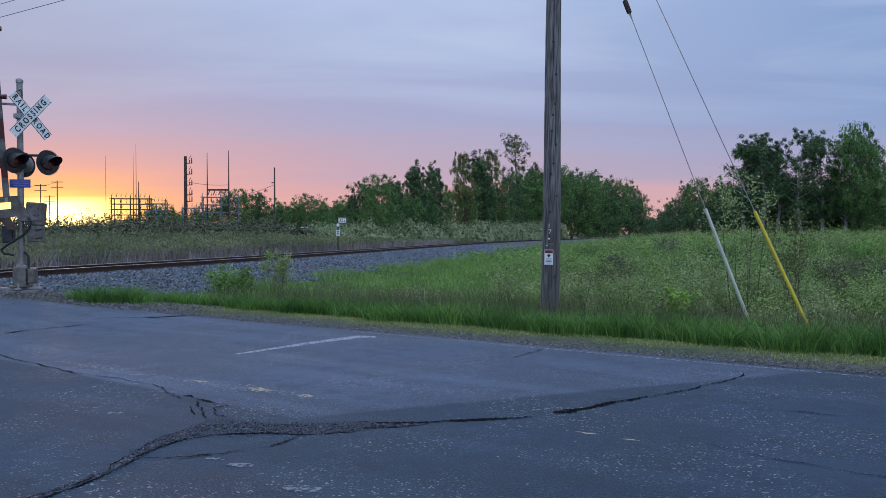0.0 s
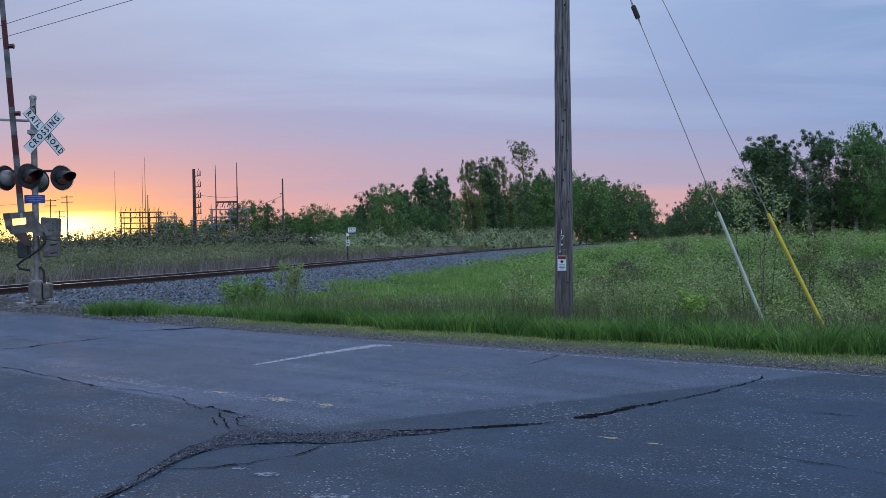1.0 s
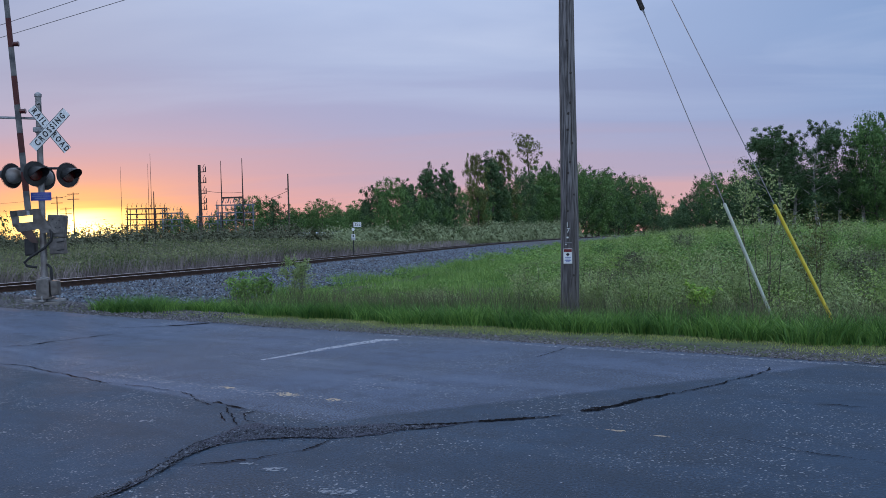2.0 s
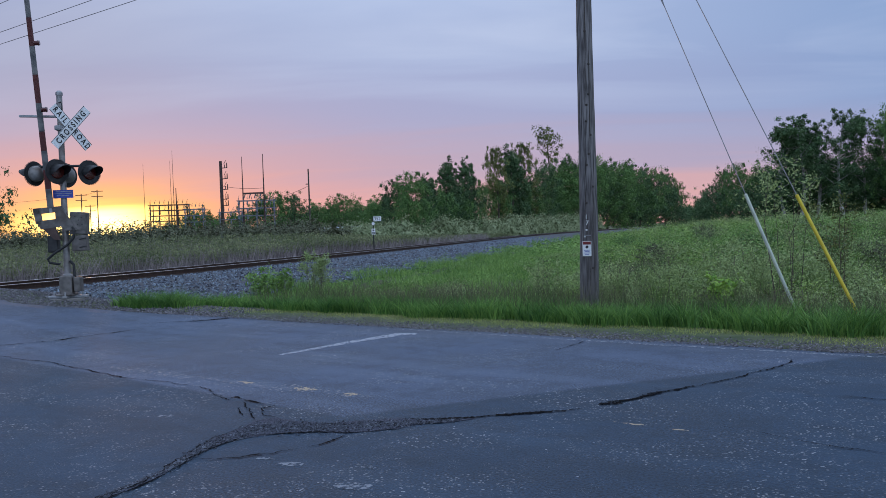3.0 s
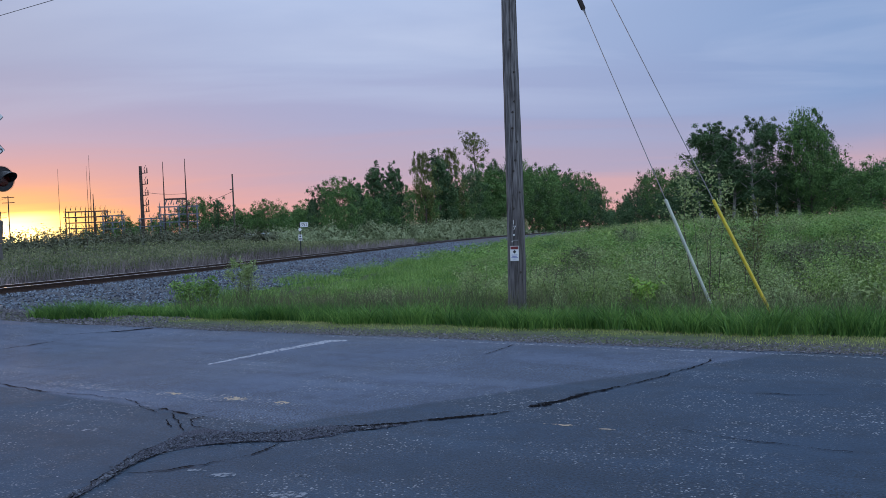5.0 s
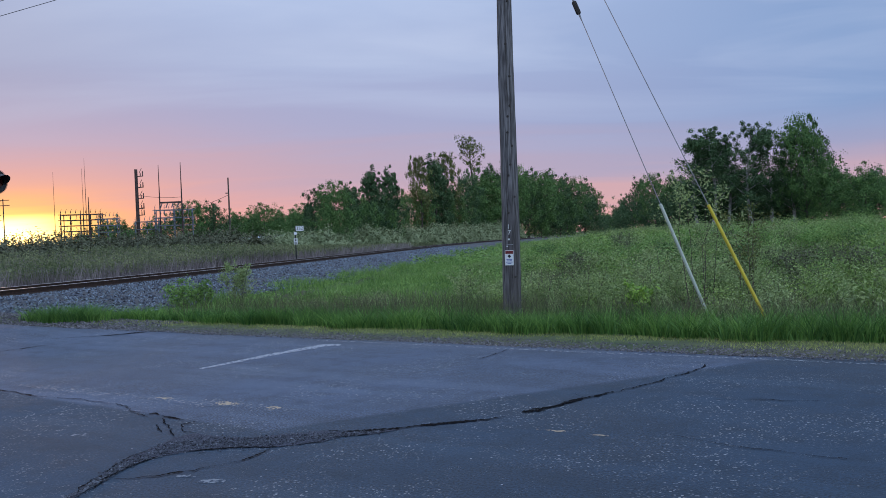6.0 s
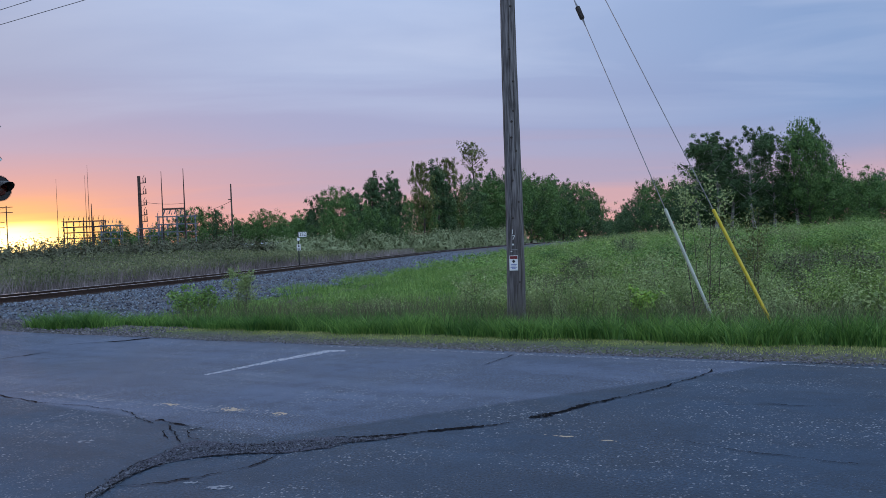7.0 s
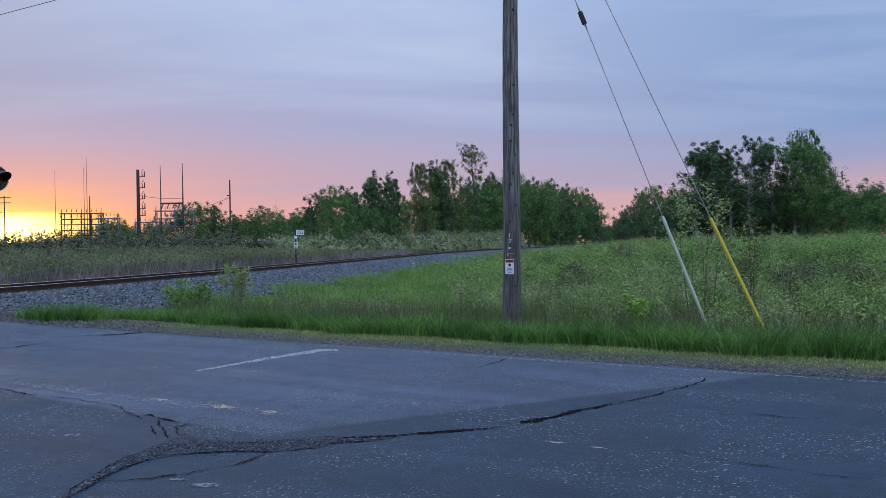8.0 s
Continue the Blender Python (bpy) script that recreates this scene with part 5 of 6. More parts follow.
# kind, degrees right of +y, distance, height, width factor
TREES = [
    # wood beyond the milepost
    ("bushy", -6.4, 118, 6.0, 0.8), ("spire", -5.9, 114, 7.6, 0.8), ("round", -5.2, 110, 8.4, 0.8), ("round2", -3.9, 108, 8.9, 0.8), ("spire", -3.0, 112, 9.4, 1.0), ("spire", -1.6, 110, 11.2, 0.9),
    ("round", -0.9, 113, 8.4, 0.6), ("spire", -0.2, 112, 11.2, 0.8), ("round2", 0.6, 108, 7.2, 0.6), ("tall", 1.8, 116, 13.6, 0.6), ("spire", 2.8, 113, 12.4, 0.9),
    ("tall", 3.8, 117, 14.0, 0.6), ("round", 3.2, 112, 9.6, 0.6), ("slim", 5.6, 116, 15.6, 1.0), ("round", 5.0, 114, 9.4, 0.7), ("round2", 6.3, 116, 9.8, 0.7),
    ("round", 7.2, 122, 10.8, 0.8), ("round2", 8.3, 128, 10.8, 0.8), ("round", 9.3, 134, 10.8, 0.8), ("round2", 10.3, 140, 10.8, 0.8), ("spire", 10.9, 146, 12.2, 0.9), ("round", 11.6, 150, 10.8, 0.8),
    ("round2", 12.4, 158, 10.8, 0.7), ("round", 13.3, 166, 10.8, 0.6), ("bushy", 13.8, 172, 9.2, 0.55), ("thicket", 13.2, 160, 5.5, 0.9), ("thicket", 12.2, 150, 5.5, 1.0), ("thicket", 10.6, 140, 5.2, 1.0), ("bushy", -0.6, 100, 5.4, 0.8), ("bushy", 1.6, 102, 6.6, 0.7), ("bushy", 3.6, 104, 6.0, 0.9),
    ("bushy", 5.6, 106, 6.0, 0.9), ("bushy", 7.4, 112, 6.4, 0.9), ("bushy", -4.4, 102, 5.8, 0.8), ("bushy", -2.4, 102, 6.0, 0.8), ("bushy", 9.8, 128, 7.4, 0.9), ("bushy", 12.0, 150, 8.0, 0.8),
    # right of the corridor
    ("bushy", 15.3, 175, 5.8, 0.7), ("round", 16.0, 130, 7.0, 0.7), ("round", 17.0, 115, 8.4, 0.7), ("round2", 18.0, 105, 8.2, 0.8), ("bushy", 19.2, 100, 7.4, 0.9),
    ("birch", 20.7, 82, 11.0, 1.2), ("round", 21.6, 86, 11.0, 0.75), ("birch", 21.7, 80, 12.0, 1.25), ("birch", 22.7, 81, 11.4, 1.15), ("birch", 24.1, 78, 12.0, 1.1), ("birch", 25.3, 79, 11.4, 1.05),
    ("birch", 26.7, 78, 11.6, 1.05), ("round2", 27.4, 76, 11.2, 0.62), ("round", 27.9, 78, 10.6, 0.6), ("bushy", 23.2, 84, 6.0, 1.0), ("bushy", 28.8, 74, 6.6, 0.9), ("bushy", 30.8, 70, 5.8, 1.0), ("bushy", 33.0, 72, 5.8, 1.0),
    ("bushy", 26.0, 86, 7.0, 1.0), ("round", 20.0, 104, 7.6, 0.9),
    ("thicket", 15.6, 150, 5.0, 1.0), ("thicket", 16.6, 128, 5.2, 1.0), ("thicket", 17.8, 112, 5.0, 1.0), ("thicket", 19.2, 96, 4.8, 1.0), ("thicket", 20.6, 90, 5.2, 1.0), ("thicket", 22.0, 88, 5.0, 1.0),
    ("thicket", 23.5, 86, 5.4, 1.0), ("thicket", 25.0, 86, 5.4, 1.0), ("thicket", 26.6, 84, 5.4, 1.0), ("thicket", 28.2, 82, 5.4, 1.0), ("thicket", 29.8, 80, 5.2, 1.0), ("thicket", 31.4, 80, 5.2, 1.0),
    ("thicket", 33.2, 80, 5.2, 1.0), ("thicket", 24.2, 94, 6.0, 1.1), ("thicket", 21.4, 96, 6.0, 1.1), ("bushy", 14.62, 260, 6.6, 0.9), ("bushy", 14.9, 300, 7.0, 0.8), ("thicket", 14.61, 235, 4.6, 0.9),
    # left field
    ("thicket", -32.6, 82, 7.0, 0.8), ("round", -34.0, 84, 9.6, 0.8), ("round", -32.9, 78, 9.6, 0.85), ("round", -36.0, 76, 9.6, 0.9), ("bushy", -32.2, 80, 7.6, 0.6), ("bushy", -35.2, 78, 8.4, 0.9),
    # behind the substation
    ("round", -14.4, 190, 10.6, 0.9), ("round2", -13.4, 188, 11.2, 0.9), ("round", -12.4, 190, 11.0, 0.9), ("bushy", -11.2, 200, 8.6, 1.0), ("bushy", -10.0, 210, 9.0, 1.0),
    ("round2", -9.0, 205, 11.0, 0.9), ("bushy", -7.8, 200, 8.6, 1.0), ("bushy", -6.8, 196, 8.8, 1.0), ("bushy", -19.4, 195, 8.0, 1.0), ("bushy", -18.4, 198, 8.2, 1.0), ("bushy", -16.2, 200, 7.8, 1.0),
    ("bushy", -15.4, 205, 8.2, 1.0), ("round", -1.0, 170, 10.0, 1.0), ("round2", -3.0, 165, 9.4, 1.0), ("round2", 9.4, 175, 12.0, 1.2), ("round", 4.0, 165, 10.0, 1.2),
    ("bushy", -12.0, 215, 7.6, 1.4), ("bushy", -11.0, 225, 8.0, 1.4), ("bushy", -9.6, 220, 8.0, 1.4), ("bushy", -8.2, 225, 8.0, 1.4), ("bushy", -7.2, 215, 8.4, 1.3), ("bushy", -6.2, 190, 8.2, 1.3),
    ("bushy", -17.4, 210, 6.8, 1.3), ("bushy", -20.4, 205, 6.0, 1.3), ("bushy", -13.0, 220, 7.6, 1.4), ("bushy", -8.4, 245, 8.8, 1.1), ("bushy", -10.6, 245, 9.2, 1.1), ("round2", 6.6, 160, 12.0, 1.2),
]


def build_shrubs():
    rg = np.random.default_rng(21)
    # P: leaves coloured dark for backlight; Q: lighter leaves, farther from the sunset
    P = [make_shrub(1, 2.6, 4.2, 3300, 0.066, "leaf_shrub"), make_shrub(2, 2.4, 3.8, 3100, 0.066, "leaf_shrub"), make_shrub(3, 2.2, 3.4, 2900, 0.066, "leaf_shrub"),
         make_shrub(4, 1.8, 3.0, 2700, 0.052, "leaf_shrub")]
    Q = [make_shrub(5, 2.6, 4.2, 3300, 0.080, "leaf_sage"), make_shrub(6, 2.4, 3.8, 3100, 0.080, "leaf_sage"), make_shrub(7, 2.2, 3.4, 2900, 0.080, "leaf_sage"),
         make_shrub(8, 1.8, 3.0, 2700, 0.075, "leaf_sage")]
    lab = "greyish green wild shrub behind the reeds"
    for i in range(SHRUBS):
        t = i / (SHRUBS - 1)
        y0 = 26 + 145 * t ** 1.25 + rg.uniform(-1.5, 1.5)
        x, y = (float(c) for c in track_point(y0, -(23 - 13.5 * t + rg.uniform(-1.5, 3.0))))
        h = (2.55 + 2.45 * t + rg.uniform(-1.0, 0.5)) * 1.17
        k = int(rg.integers(0, 4))
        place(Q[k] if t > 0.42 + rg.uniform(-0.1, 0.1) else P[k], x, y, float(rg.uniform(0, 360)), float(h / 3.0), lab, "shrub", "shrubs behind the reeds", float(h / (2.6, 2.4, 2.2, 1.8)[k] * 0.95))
    # a looser belt across the field under the sunset, in the leaves darkened for backlight
    for i in range(75):
        x, y = along(-34.0 + 24.0 * (i + float(rg.uniform(0, 1))) / 75, float(rg.uniform(46, 72)))
        if track_u(x, y) > -12:
            continue
        k = int(rg.integers(0, 4))
        h = 1.25 + 0.040 * y + float(rg.uniform(-0.5, 0.3))
        place(P[k], x, y, float(rg.uniform(0, 360)), h / 2.4, "brownish green wild shrub, toned dark as if backlit, in the field behind the reeds", "shrub", "shrubs behind the reeds", h / (2.6, 2.4, 2.2, 1.8)[k])
    drop_protos(P + Q)


SHRUBS = 135
REED_H, WEED_H, GRASS_H = 1.95, 1.0, 1.28


# ---- grass, weeds and reeds ----
def build_grass():
    rg = np.random.default_rng(31)
    # tall verge grass, in tussocks
    m, k = 3700, 21
    s = rg.uniform(-16, 15.9, m)
    d = np.where(s > 14.6, 0.75, 1.62) + 2.8 * rg.beta(0.9, 1.7, m) + 0.16 * np.sin(s * 1.9) + 0.1 * np.sin(s * 5.3)
    x, y = rd(s, road_edge(s) + d)
    big = rg.uniform(0.55, 1.2, m) * (1.0 - 0.25 * smooth((s - 5) / 9)) * (0.85 + 0.15 * np.sin(s * 1.3) * np.sin(s * 0.47 + 2))
    ok = (track_u(x, y) > 6.3 + 0.5 * np.sin(s * 2)) & ((s > 12.4) | (d > 1.35))
    x, y, big = x[ok], y[ok], big[ok]
    ph = rg.uniform(0, 6.28, (len(x), k))
    r = 0.11 * np.sqrt(rg.uniform(0, 1, (len(x), k)))
    gx, gy = (x[:, None] + r * np.cos(ph)).ravel(), (y[:, None] + r * np.sin(ph)).ravel()
    h = (0.37 * big[:, None] * rg.uniform(0.45, 1.15, (len(x), k))).ravel() * GRASS_H
    p = np.stack([gx, gy, ground_z(gx, gy) - 0.03], 1)
    ob = new("verge_grass", strips_mesh("verge_grass", blades(p, h + 0.05, rg.uniform(0.010, 0.022, len(gx)), 0.95, rg, 3, ph.ravel() + rg.normal(size=len(gx)) * 0.7), "grass"))
    tagged(ob, "tall lush green grass along the road", "grass", kind="stuff")
    # short trampled grass at the shoulder
    n = 32000
    s = rg.uniform(-16, 15.5, n)
    d = rg.uniform(0.0, 1.0, n) ** 0.8 * 1.12 + 0.55
    x, y = rd(s, road_edge(s) + d)
    ok = np.sin(s * 2.7 + 3 * d) + np.sin(s * 0.9 + 1) + 4.2 * (d - 0.6) + rg.normal(size=n) * 0.6 > 1.0
    x, y = x[ok], y[ok]
    p = np.stack([x, y, ground_z(x, y) - 0.01], 1)
    ob = new("short_grass", strips_mesh("short_grass", blades(p, rg.uniform(0.02, 0.06, len(x)), rg.uniform(0.007, 0.013, len(x)), 0.9, rg, 3), "short_grass"))
    tagged(ob, "short yellowish trampled grass on the shoulder", "grass", kind="stuff")
    # pebbles on the shoulder
    n = 17000
    s = rg.uniform(-16, 14, n)
    d = rg.beta(1.2, 1.9, n) * 1.0 - 0.12
    x, y = rd(s, road_edge(s) + d)
    z = np.where(d < 0.06, road_z(s), ground_z(x, y)) + 0.004
    ob = new("shoulder_gravel", stones("shoulder_gravel", x, y, z, rg.uniform(0.006, 0.019, n), "pebble", rg))
    tagged(ob, "loose brown gravel along the road's edge", "gravel", kind="stuff")


def build_mid_grass():
    rg = np.random.default_rng(35)
    n = 30000
    x, y = rg.uniform(-7, 9, n), rg.uniform(15, 46, n)
    s, nn = sn(x, y)
    u = track_u(x, y)
    ok = (nn - road_edge(s) > 3.4) & (u > 5.9 + 0.4 * np.sin(y)) & (x < 1.5 + 0.16 * (y - 15))
    x, y = x[ok], y[ok]
    p = np.stack([x, y, ground_z(x, y)], 1)
    h = (0.22 + 0.14 * np.sin(x * 1.1 + y * 0.6)) * rg.uniform(0.7, 1.4, len(x)) + 0.08
    ob = new("meadow_grass", strips_mesh("meadow_grass", blades(p, h, rg.uniform(0.012, 0.024, len(x)), 0.8, rg, 3), "weed_lush"))
    tagged(ob, "bright green meadow grass between road and ballast", "grass", kind="stuff")
    # brownish seed stalks over the verge
    n = 13000
    s = rg.uniform(-15, 14, n)
    d = 2.1 + 3.0 * rg.uniform(0, 1, n) ** 1.1
    x, y = rd(s, road_edge(s) + d)
    ok = track_u(x, y) > 7
    x, y = x[ok], y[ok]
    p = np.stack([x, y, ground_z(x, y)], 1)
    ob = new("seed_stalks", strips_mesh("seed_stalks", blades(p, rg.uniform(0.48, 0.82, len(x)), rg.uniform(0.005, 0.010, len(x)), 0.4, rg, 3), "seed"))
    tagged(ob, "thin brownish grass stalks gone to seed", "grass", kind="stuff")


def mound_field(name, x, y, R, H, k, size, mat, rg, label, inner=36, corners=3, sprigs=0.12, inner_size=0.3, low=0.0, spread=0.85):
    """Many rounded leafy weeds as one mesh."""
    faces = mound_leaves(x, y, ground_z(x, y) - 0.06, R, H, k, np.repeat(size, k) if np.ndim(size) else size, rg, inner, corners, sprigs, inner_size, spread, low)
    return tagged(new(name, leaf_mesh(name, faces, mat)), label, "weeds", kind="stuff")


def build_weeds():
    rg = np.random.default_rng(41)

    def region(n, x0, x1, y0, y1, test):
        x, y = rg.uniform(x0, x1, n), rg.uniform(y0, y1, n)
        s, nn = sn(x, y)
        ok = test(x, y, s, nn - road_edge(s), track_u(x, y))
        return x[ok], y[ok]

    taper = lambda x, y: 0.42 + 0.58 * smooth((np.degrees(np.arctan2(x, y)) - 4.5) / 7.0)
    lump = lambda x, y: 0.5 + 0.2 * np.sin(x * 0.8 + 1.7 * np.sin(y * 0.33)) + 0.2 * np.sin(y * 0.61 + 1.3 * np.sin(x * 0.5)) + 0.2 * np.sin(x * 2.3 + y * 0.9) * np.sin(y * 1.7 - x * 0.6)
    # middle ground between verge and ballast: low lush plants
    x, y = region(6500, -6, 30, 14, 62, lambda x, y, s, d, u: (d > 2.6) & (u > 5.6 + 0.5 * np.sin(y)) & (u < 8.5 + 0.33 * np.maximum(y - 16, 0)))
    H = 0.16 + 0.26 * lump(x, y) * rg.uniform(0.4, 1.4, len(x))
    mound_field("low_weeds", x, y, rg.uniform(0.12, 0.34, len(x)), H, 46, 0.034, "weed_lush", rg, "low lush green weeds beside the ballast", 8, sprigs=0.3)
    x, y = region(3200, -4, 48, 50, 140, lambda x, y, s, d, u: (u > 5.2 + 0.6 * np.sin(y * 0.7)) & (u < 15))
    mound_field("trackside_weeds", x, y, rg.uniform(0.4, 0.9, len(x)), rg.uniform(0.3, 0.6, len(x)), 26, 0.08, "weed_lush", rg, "low green weeds along the far ballast", 8)
    # open field right of the pole: a low carpet, with bushy plants of three kinds standing clear of it in drifts
    field = lambda x, y, s, d, u: (d > 3.7) & (u > 7.0 + 0.10 * y) & (x < y * 0.72)
    x, y = region(2600, 2, 33, 12.0, 46, field)
    mound_field("field_carpet", x, y, rg.uniform(0.3, 0.7, len(x)), rg.uniform(0.18, 0.42, len(x)) * (0.6 + 0.4 * taper(x, y)), 90, 0.03 + 0.0007 * (y - 14), "weed_dull", rg, "low green weeds covering the field", 26, sprigs=0.4, inner_size=0.16)
    x, y = region(760, 2, 33, 12.4, 46, lambda x, y, s, d, u: field(x, y, s, d, u) & (lump(x, y) + rg.normal(size=len(x)) * 0.14 > 0.56))
    big = rg.uniform(0.5, 1.15, len(x))
    H = (0.74 + 0.5 * lump(x, y)) * big * WEED_H * taper(x, y)
    R = (0.2 + 0.62 * big) * rg.uniform(0.75, 1.25, len(x))
    drift = np.sin(x * 1.1 + 0.8 * y) + np.sin(y * 1.3 - 0.5 * x + 1.0) + rg.normal(size=len(x)) * 0.5 + 0.5 * (20.5 - y) / 3
    near = y < 24
    for name, ok, mat, label in (("silvery_weeds", drift > 0.75, "weed_grey", "silvery green flowering weeds among the field weeds"),
                                 ("tall_weeds", (drift <= 0.75) & (drift > -0.9), "weed", "tall green bushy weeds in the field"),
                                 ("lush_weeds", drift <= -0.9, "weed_lush", "bright green leafy weeds in the field")):
        for q, k, size in ((ok & near, 1500, 0.023), (ok & ~near, 620, 0.038)):
            mound_field(name, x[q], y[q], R[q], H[q], k, size, mat, rg, label, 200, sprigs=0.22, inner_size=0.065, low=-0.4, spread=0.45)
    x, y = region(3400, 8, 75, 44, 100, lambda x, y, s, d, u: (u > 9.0 + 0.02 * y) & (x < y * 0.85))
    H = (0.4 + 0.65 * lump(x, y)) * rg.uniform(0.5, 1.15, len(x)) * WEED_H * taper(x, y)
    mound_field("field_weeds", x, y, rg.uniform(0.6, 1.2, len(x)), H, 64, 0.07, "weed", rg, "tall green weeds far across the field", 20, sprigs=0.2, inner_size=0.22)
    # tips above the green mass, their paler colour standing in for light on top
    x, y = region(7000, 2, 60, 17, 80, lambda x, y, s, d, u: (d > 4.4) & (u > 8.0 + 0.06 * y) & (x < y * 0.85) & (np.sin(x * 0.9 - y * 0.5) + np.sin(y * 0.7 + x * 0.2) > -0.4))
    H = (0.5 + 0.62 * lump(x, y)) * rg.uniform(0.85, 1.12, len(x)) * WEED_H * taper(x, y)
    n, k = len(x), 16
    f = rg.uniform(0.78, 1.04, (n, k))
    a, rr = rg.uniform(0, 6.28, (n, k)), 0.14 * np.sqrt(rg.uniform(0, 1, (n, k)))
    p = np.stack([x[:, None] + rr * np.cos(a), y[:, None] + rr * np.sin(a), ground_z(x, y)[:, None] + f * H[:, None]], -1).reshape(-1, 3)
    tagged(new("weed_tips", leaf_mesh("weed_tips", leaf_faces(p, 0.030, rg, 0.1), "weed_pale")), "tips of the field weeds, coloured pale like lit tops", "weeds", kind="stuff")
    # fine grass stalks over the field
    x, y = region(16000, -4, 40, 15, 50, lambda x, y, s, d, u: (d > 3.2) & (u > 6.0))
    p = np.stack([x, y, ground_z(x, y)], 1)
    tall = smooth((track_u(x, y) - 9) / 6) * (taper(x, y) - 0.2)
    st = strips_mesh("field_grass", blades(p, (0.35 + 0.5 * tall) * rg.uniform(0.6, 1.2, len(x)), rg.uniform(0.006, 0.013, len(x)), 0.35, rg, 3), "grass")
    tagged(new("field_grass", st), "thin green grass stalks among the weeds", "grass", kind="stuff")


def build_reeds():
    rg = np.random.default_rng(51)
    n = 60000
    y0 = 15 + 95 * rg.uniform(0, 1, n) ** 1.5
    dd = 4.0 + (6 + 0.28 * y0) * rg.uniform(0, 1, n) ** 1.6
    x, y = track_point(y0, -dd)
    s, nn = sn(x, y)
    ok = (nn > road_edge(s) + 3.0)
    x, y, dd, y0 = x[ok], y[ok], dd[ok], y0[ok]
    z = ground_z(x, y)
    h = REED_H * (0.8 + 0.25 * smooth((dd - 4) / 6)) * rg.uniform(0.72, 1.12, len(x)) * (0.78 + 0.22 * smooth((y0 - 24) / 28)) * (1 - 0.38 * smooth((y0 - 48) / 45))
    w = 0.011 + 0.0004 * y0
    p = np.stack([x, y, z], 1)
    ob = new("dry_reeds", strips_mesh("dry_reeds", blades(p, h * 0.95, w * 1.5, 0.14, rg, 2), "reed"))
    tagged(ob, "dense dry brownish reeds behind the track", "reeds", kind="stuff")
    n = 22000
    y1 = 16 + 80 * rg.uniform(0, 1, n) ** 1.4
    d1 = 3.7 + 5.0 * rg.uniform(0, 1, n) ** 1.5
    x1, yy = track_point(y1, -d1)
    s1, n1 = sn(x1, yy)
    ok = n1 > road_edge(s1) + 2.6
    x1, yy, y1 = x1[ok], yy[ok], y1[ok]
    q = np.stack([x1, yy, ground_z(x1, yy)], 1)
    st = strips_mesh("reed_litter", blades(q, rg.uniform(0.5, 1.35, len(x1)), 0.018 + 0.0006 * y1, 0.45, rg, 3), "reed_dry")
    tagged(new("reed_litter", st), "bent dry reed leaves in front of the stand", "reeds", kind="stuff")
    tops = np.repeat(np.arange(len(x)), 4)
    f = rg.uniform(0.50, 0.98, len(tops)) ** 0.7
    pp = p[tops] + np.stack([rg.normal(size=len(tops)) * 0.05, rg.normal(size=len(tops)) * 0.05, f * h[tops] * 0.95], 1)
    ob = new("green_reeds", leaf_mesh("green_reeds", leaf_faces(pp, 0.026 + 0.0007 * y0[tops], rg, -0.9), "reed_green"))
    tagged(ob, "green leaves of the reeds", "reeds", kind="stuff")


def leafy_bush(name, x, y, H, W, n, size, mat, seed, label, stems=7, bare=0.2):
    """A single wild plant near the road, with stems and leaves along them."""
    rg = np.random.default_rng(seed)
    ob = tagged(new(name), label, "bush")
    ob.location = (x, y, float(ground_z(x, y)))
    pts = []
    for i in range(stems):
        a, o = rg.uniform(0, 6.28), rg.uniform(0.15, 0.5) * W
        e = Vector((math.cos(a) * o, math.sin(a) * o, H * rg.uniform(0.65, 1.0)))
        q = [Vector(((0.03 + 0.13 * W) * math.cos(a), (0.03 + 0.13 * W) * math.sin(a), -0.05)), e * 0.5 + Vector((0, 0, 0.08 * H)), e]
        q[1] += Vector(rg.normal(size=3)) * 0.06 * W
        b = Buf().tube(q, [0.003 + 0.0016 * H, 0.002 + 0.0011 * H, 0.002], 5)
        ends = [None]
        for _ in range(5):
            u = rg.uniform(max(bare, 0.3), 0.95)
            c = q[0].lerp(q[1], u * 2) if u < 0.5 else q[1].lerp(q[2], u * 2 - 1)
            tip = c + Vector((rg.normal() * 0.17 * W, rg.normal() * 0.17 * W, rg.uniform(0.05, 0.22) * H))
            b.tube([c, c.lerp(tip, 0.5) + Vector((0, 0, -0.02 * H)), tip], [0.003, 0.0025, 0.0015], 4, caps=False)
            ends.append((c, tip))
        part("stem", b, "twig", ob)
        for _ in range(n // stems):
            j = int(rg.integers(0, 6))
            if j == 0:
                u = rg.uniform(bare, 1.0)
                c = q[0].lerp(q[1], u * 2) if u < 0.5 else q[1].lerp(q[2], u * 2 - 1)
            else:
                c = ends[j][0].lerp(ends[j][1], rg.uniform(0.25, 1.08))
            pts.append(np.array(c) + rg.normal(size=3) * 0.045 * W)
    part("foliage", leaf_mesh("foliage", leaf_faces(np.array(pts), size, rg, nrm=np.array([[0, -0.25, 0.8]]), spread=1.1, corners=4), mat), mat, ob)
    return ob


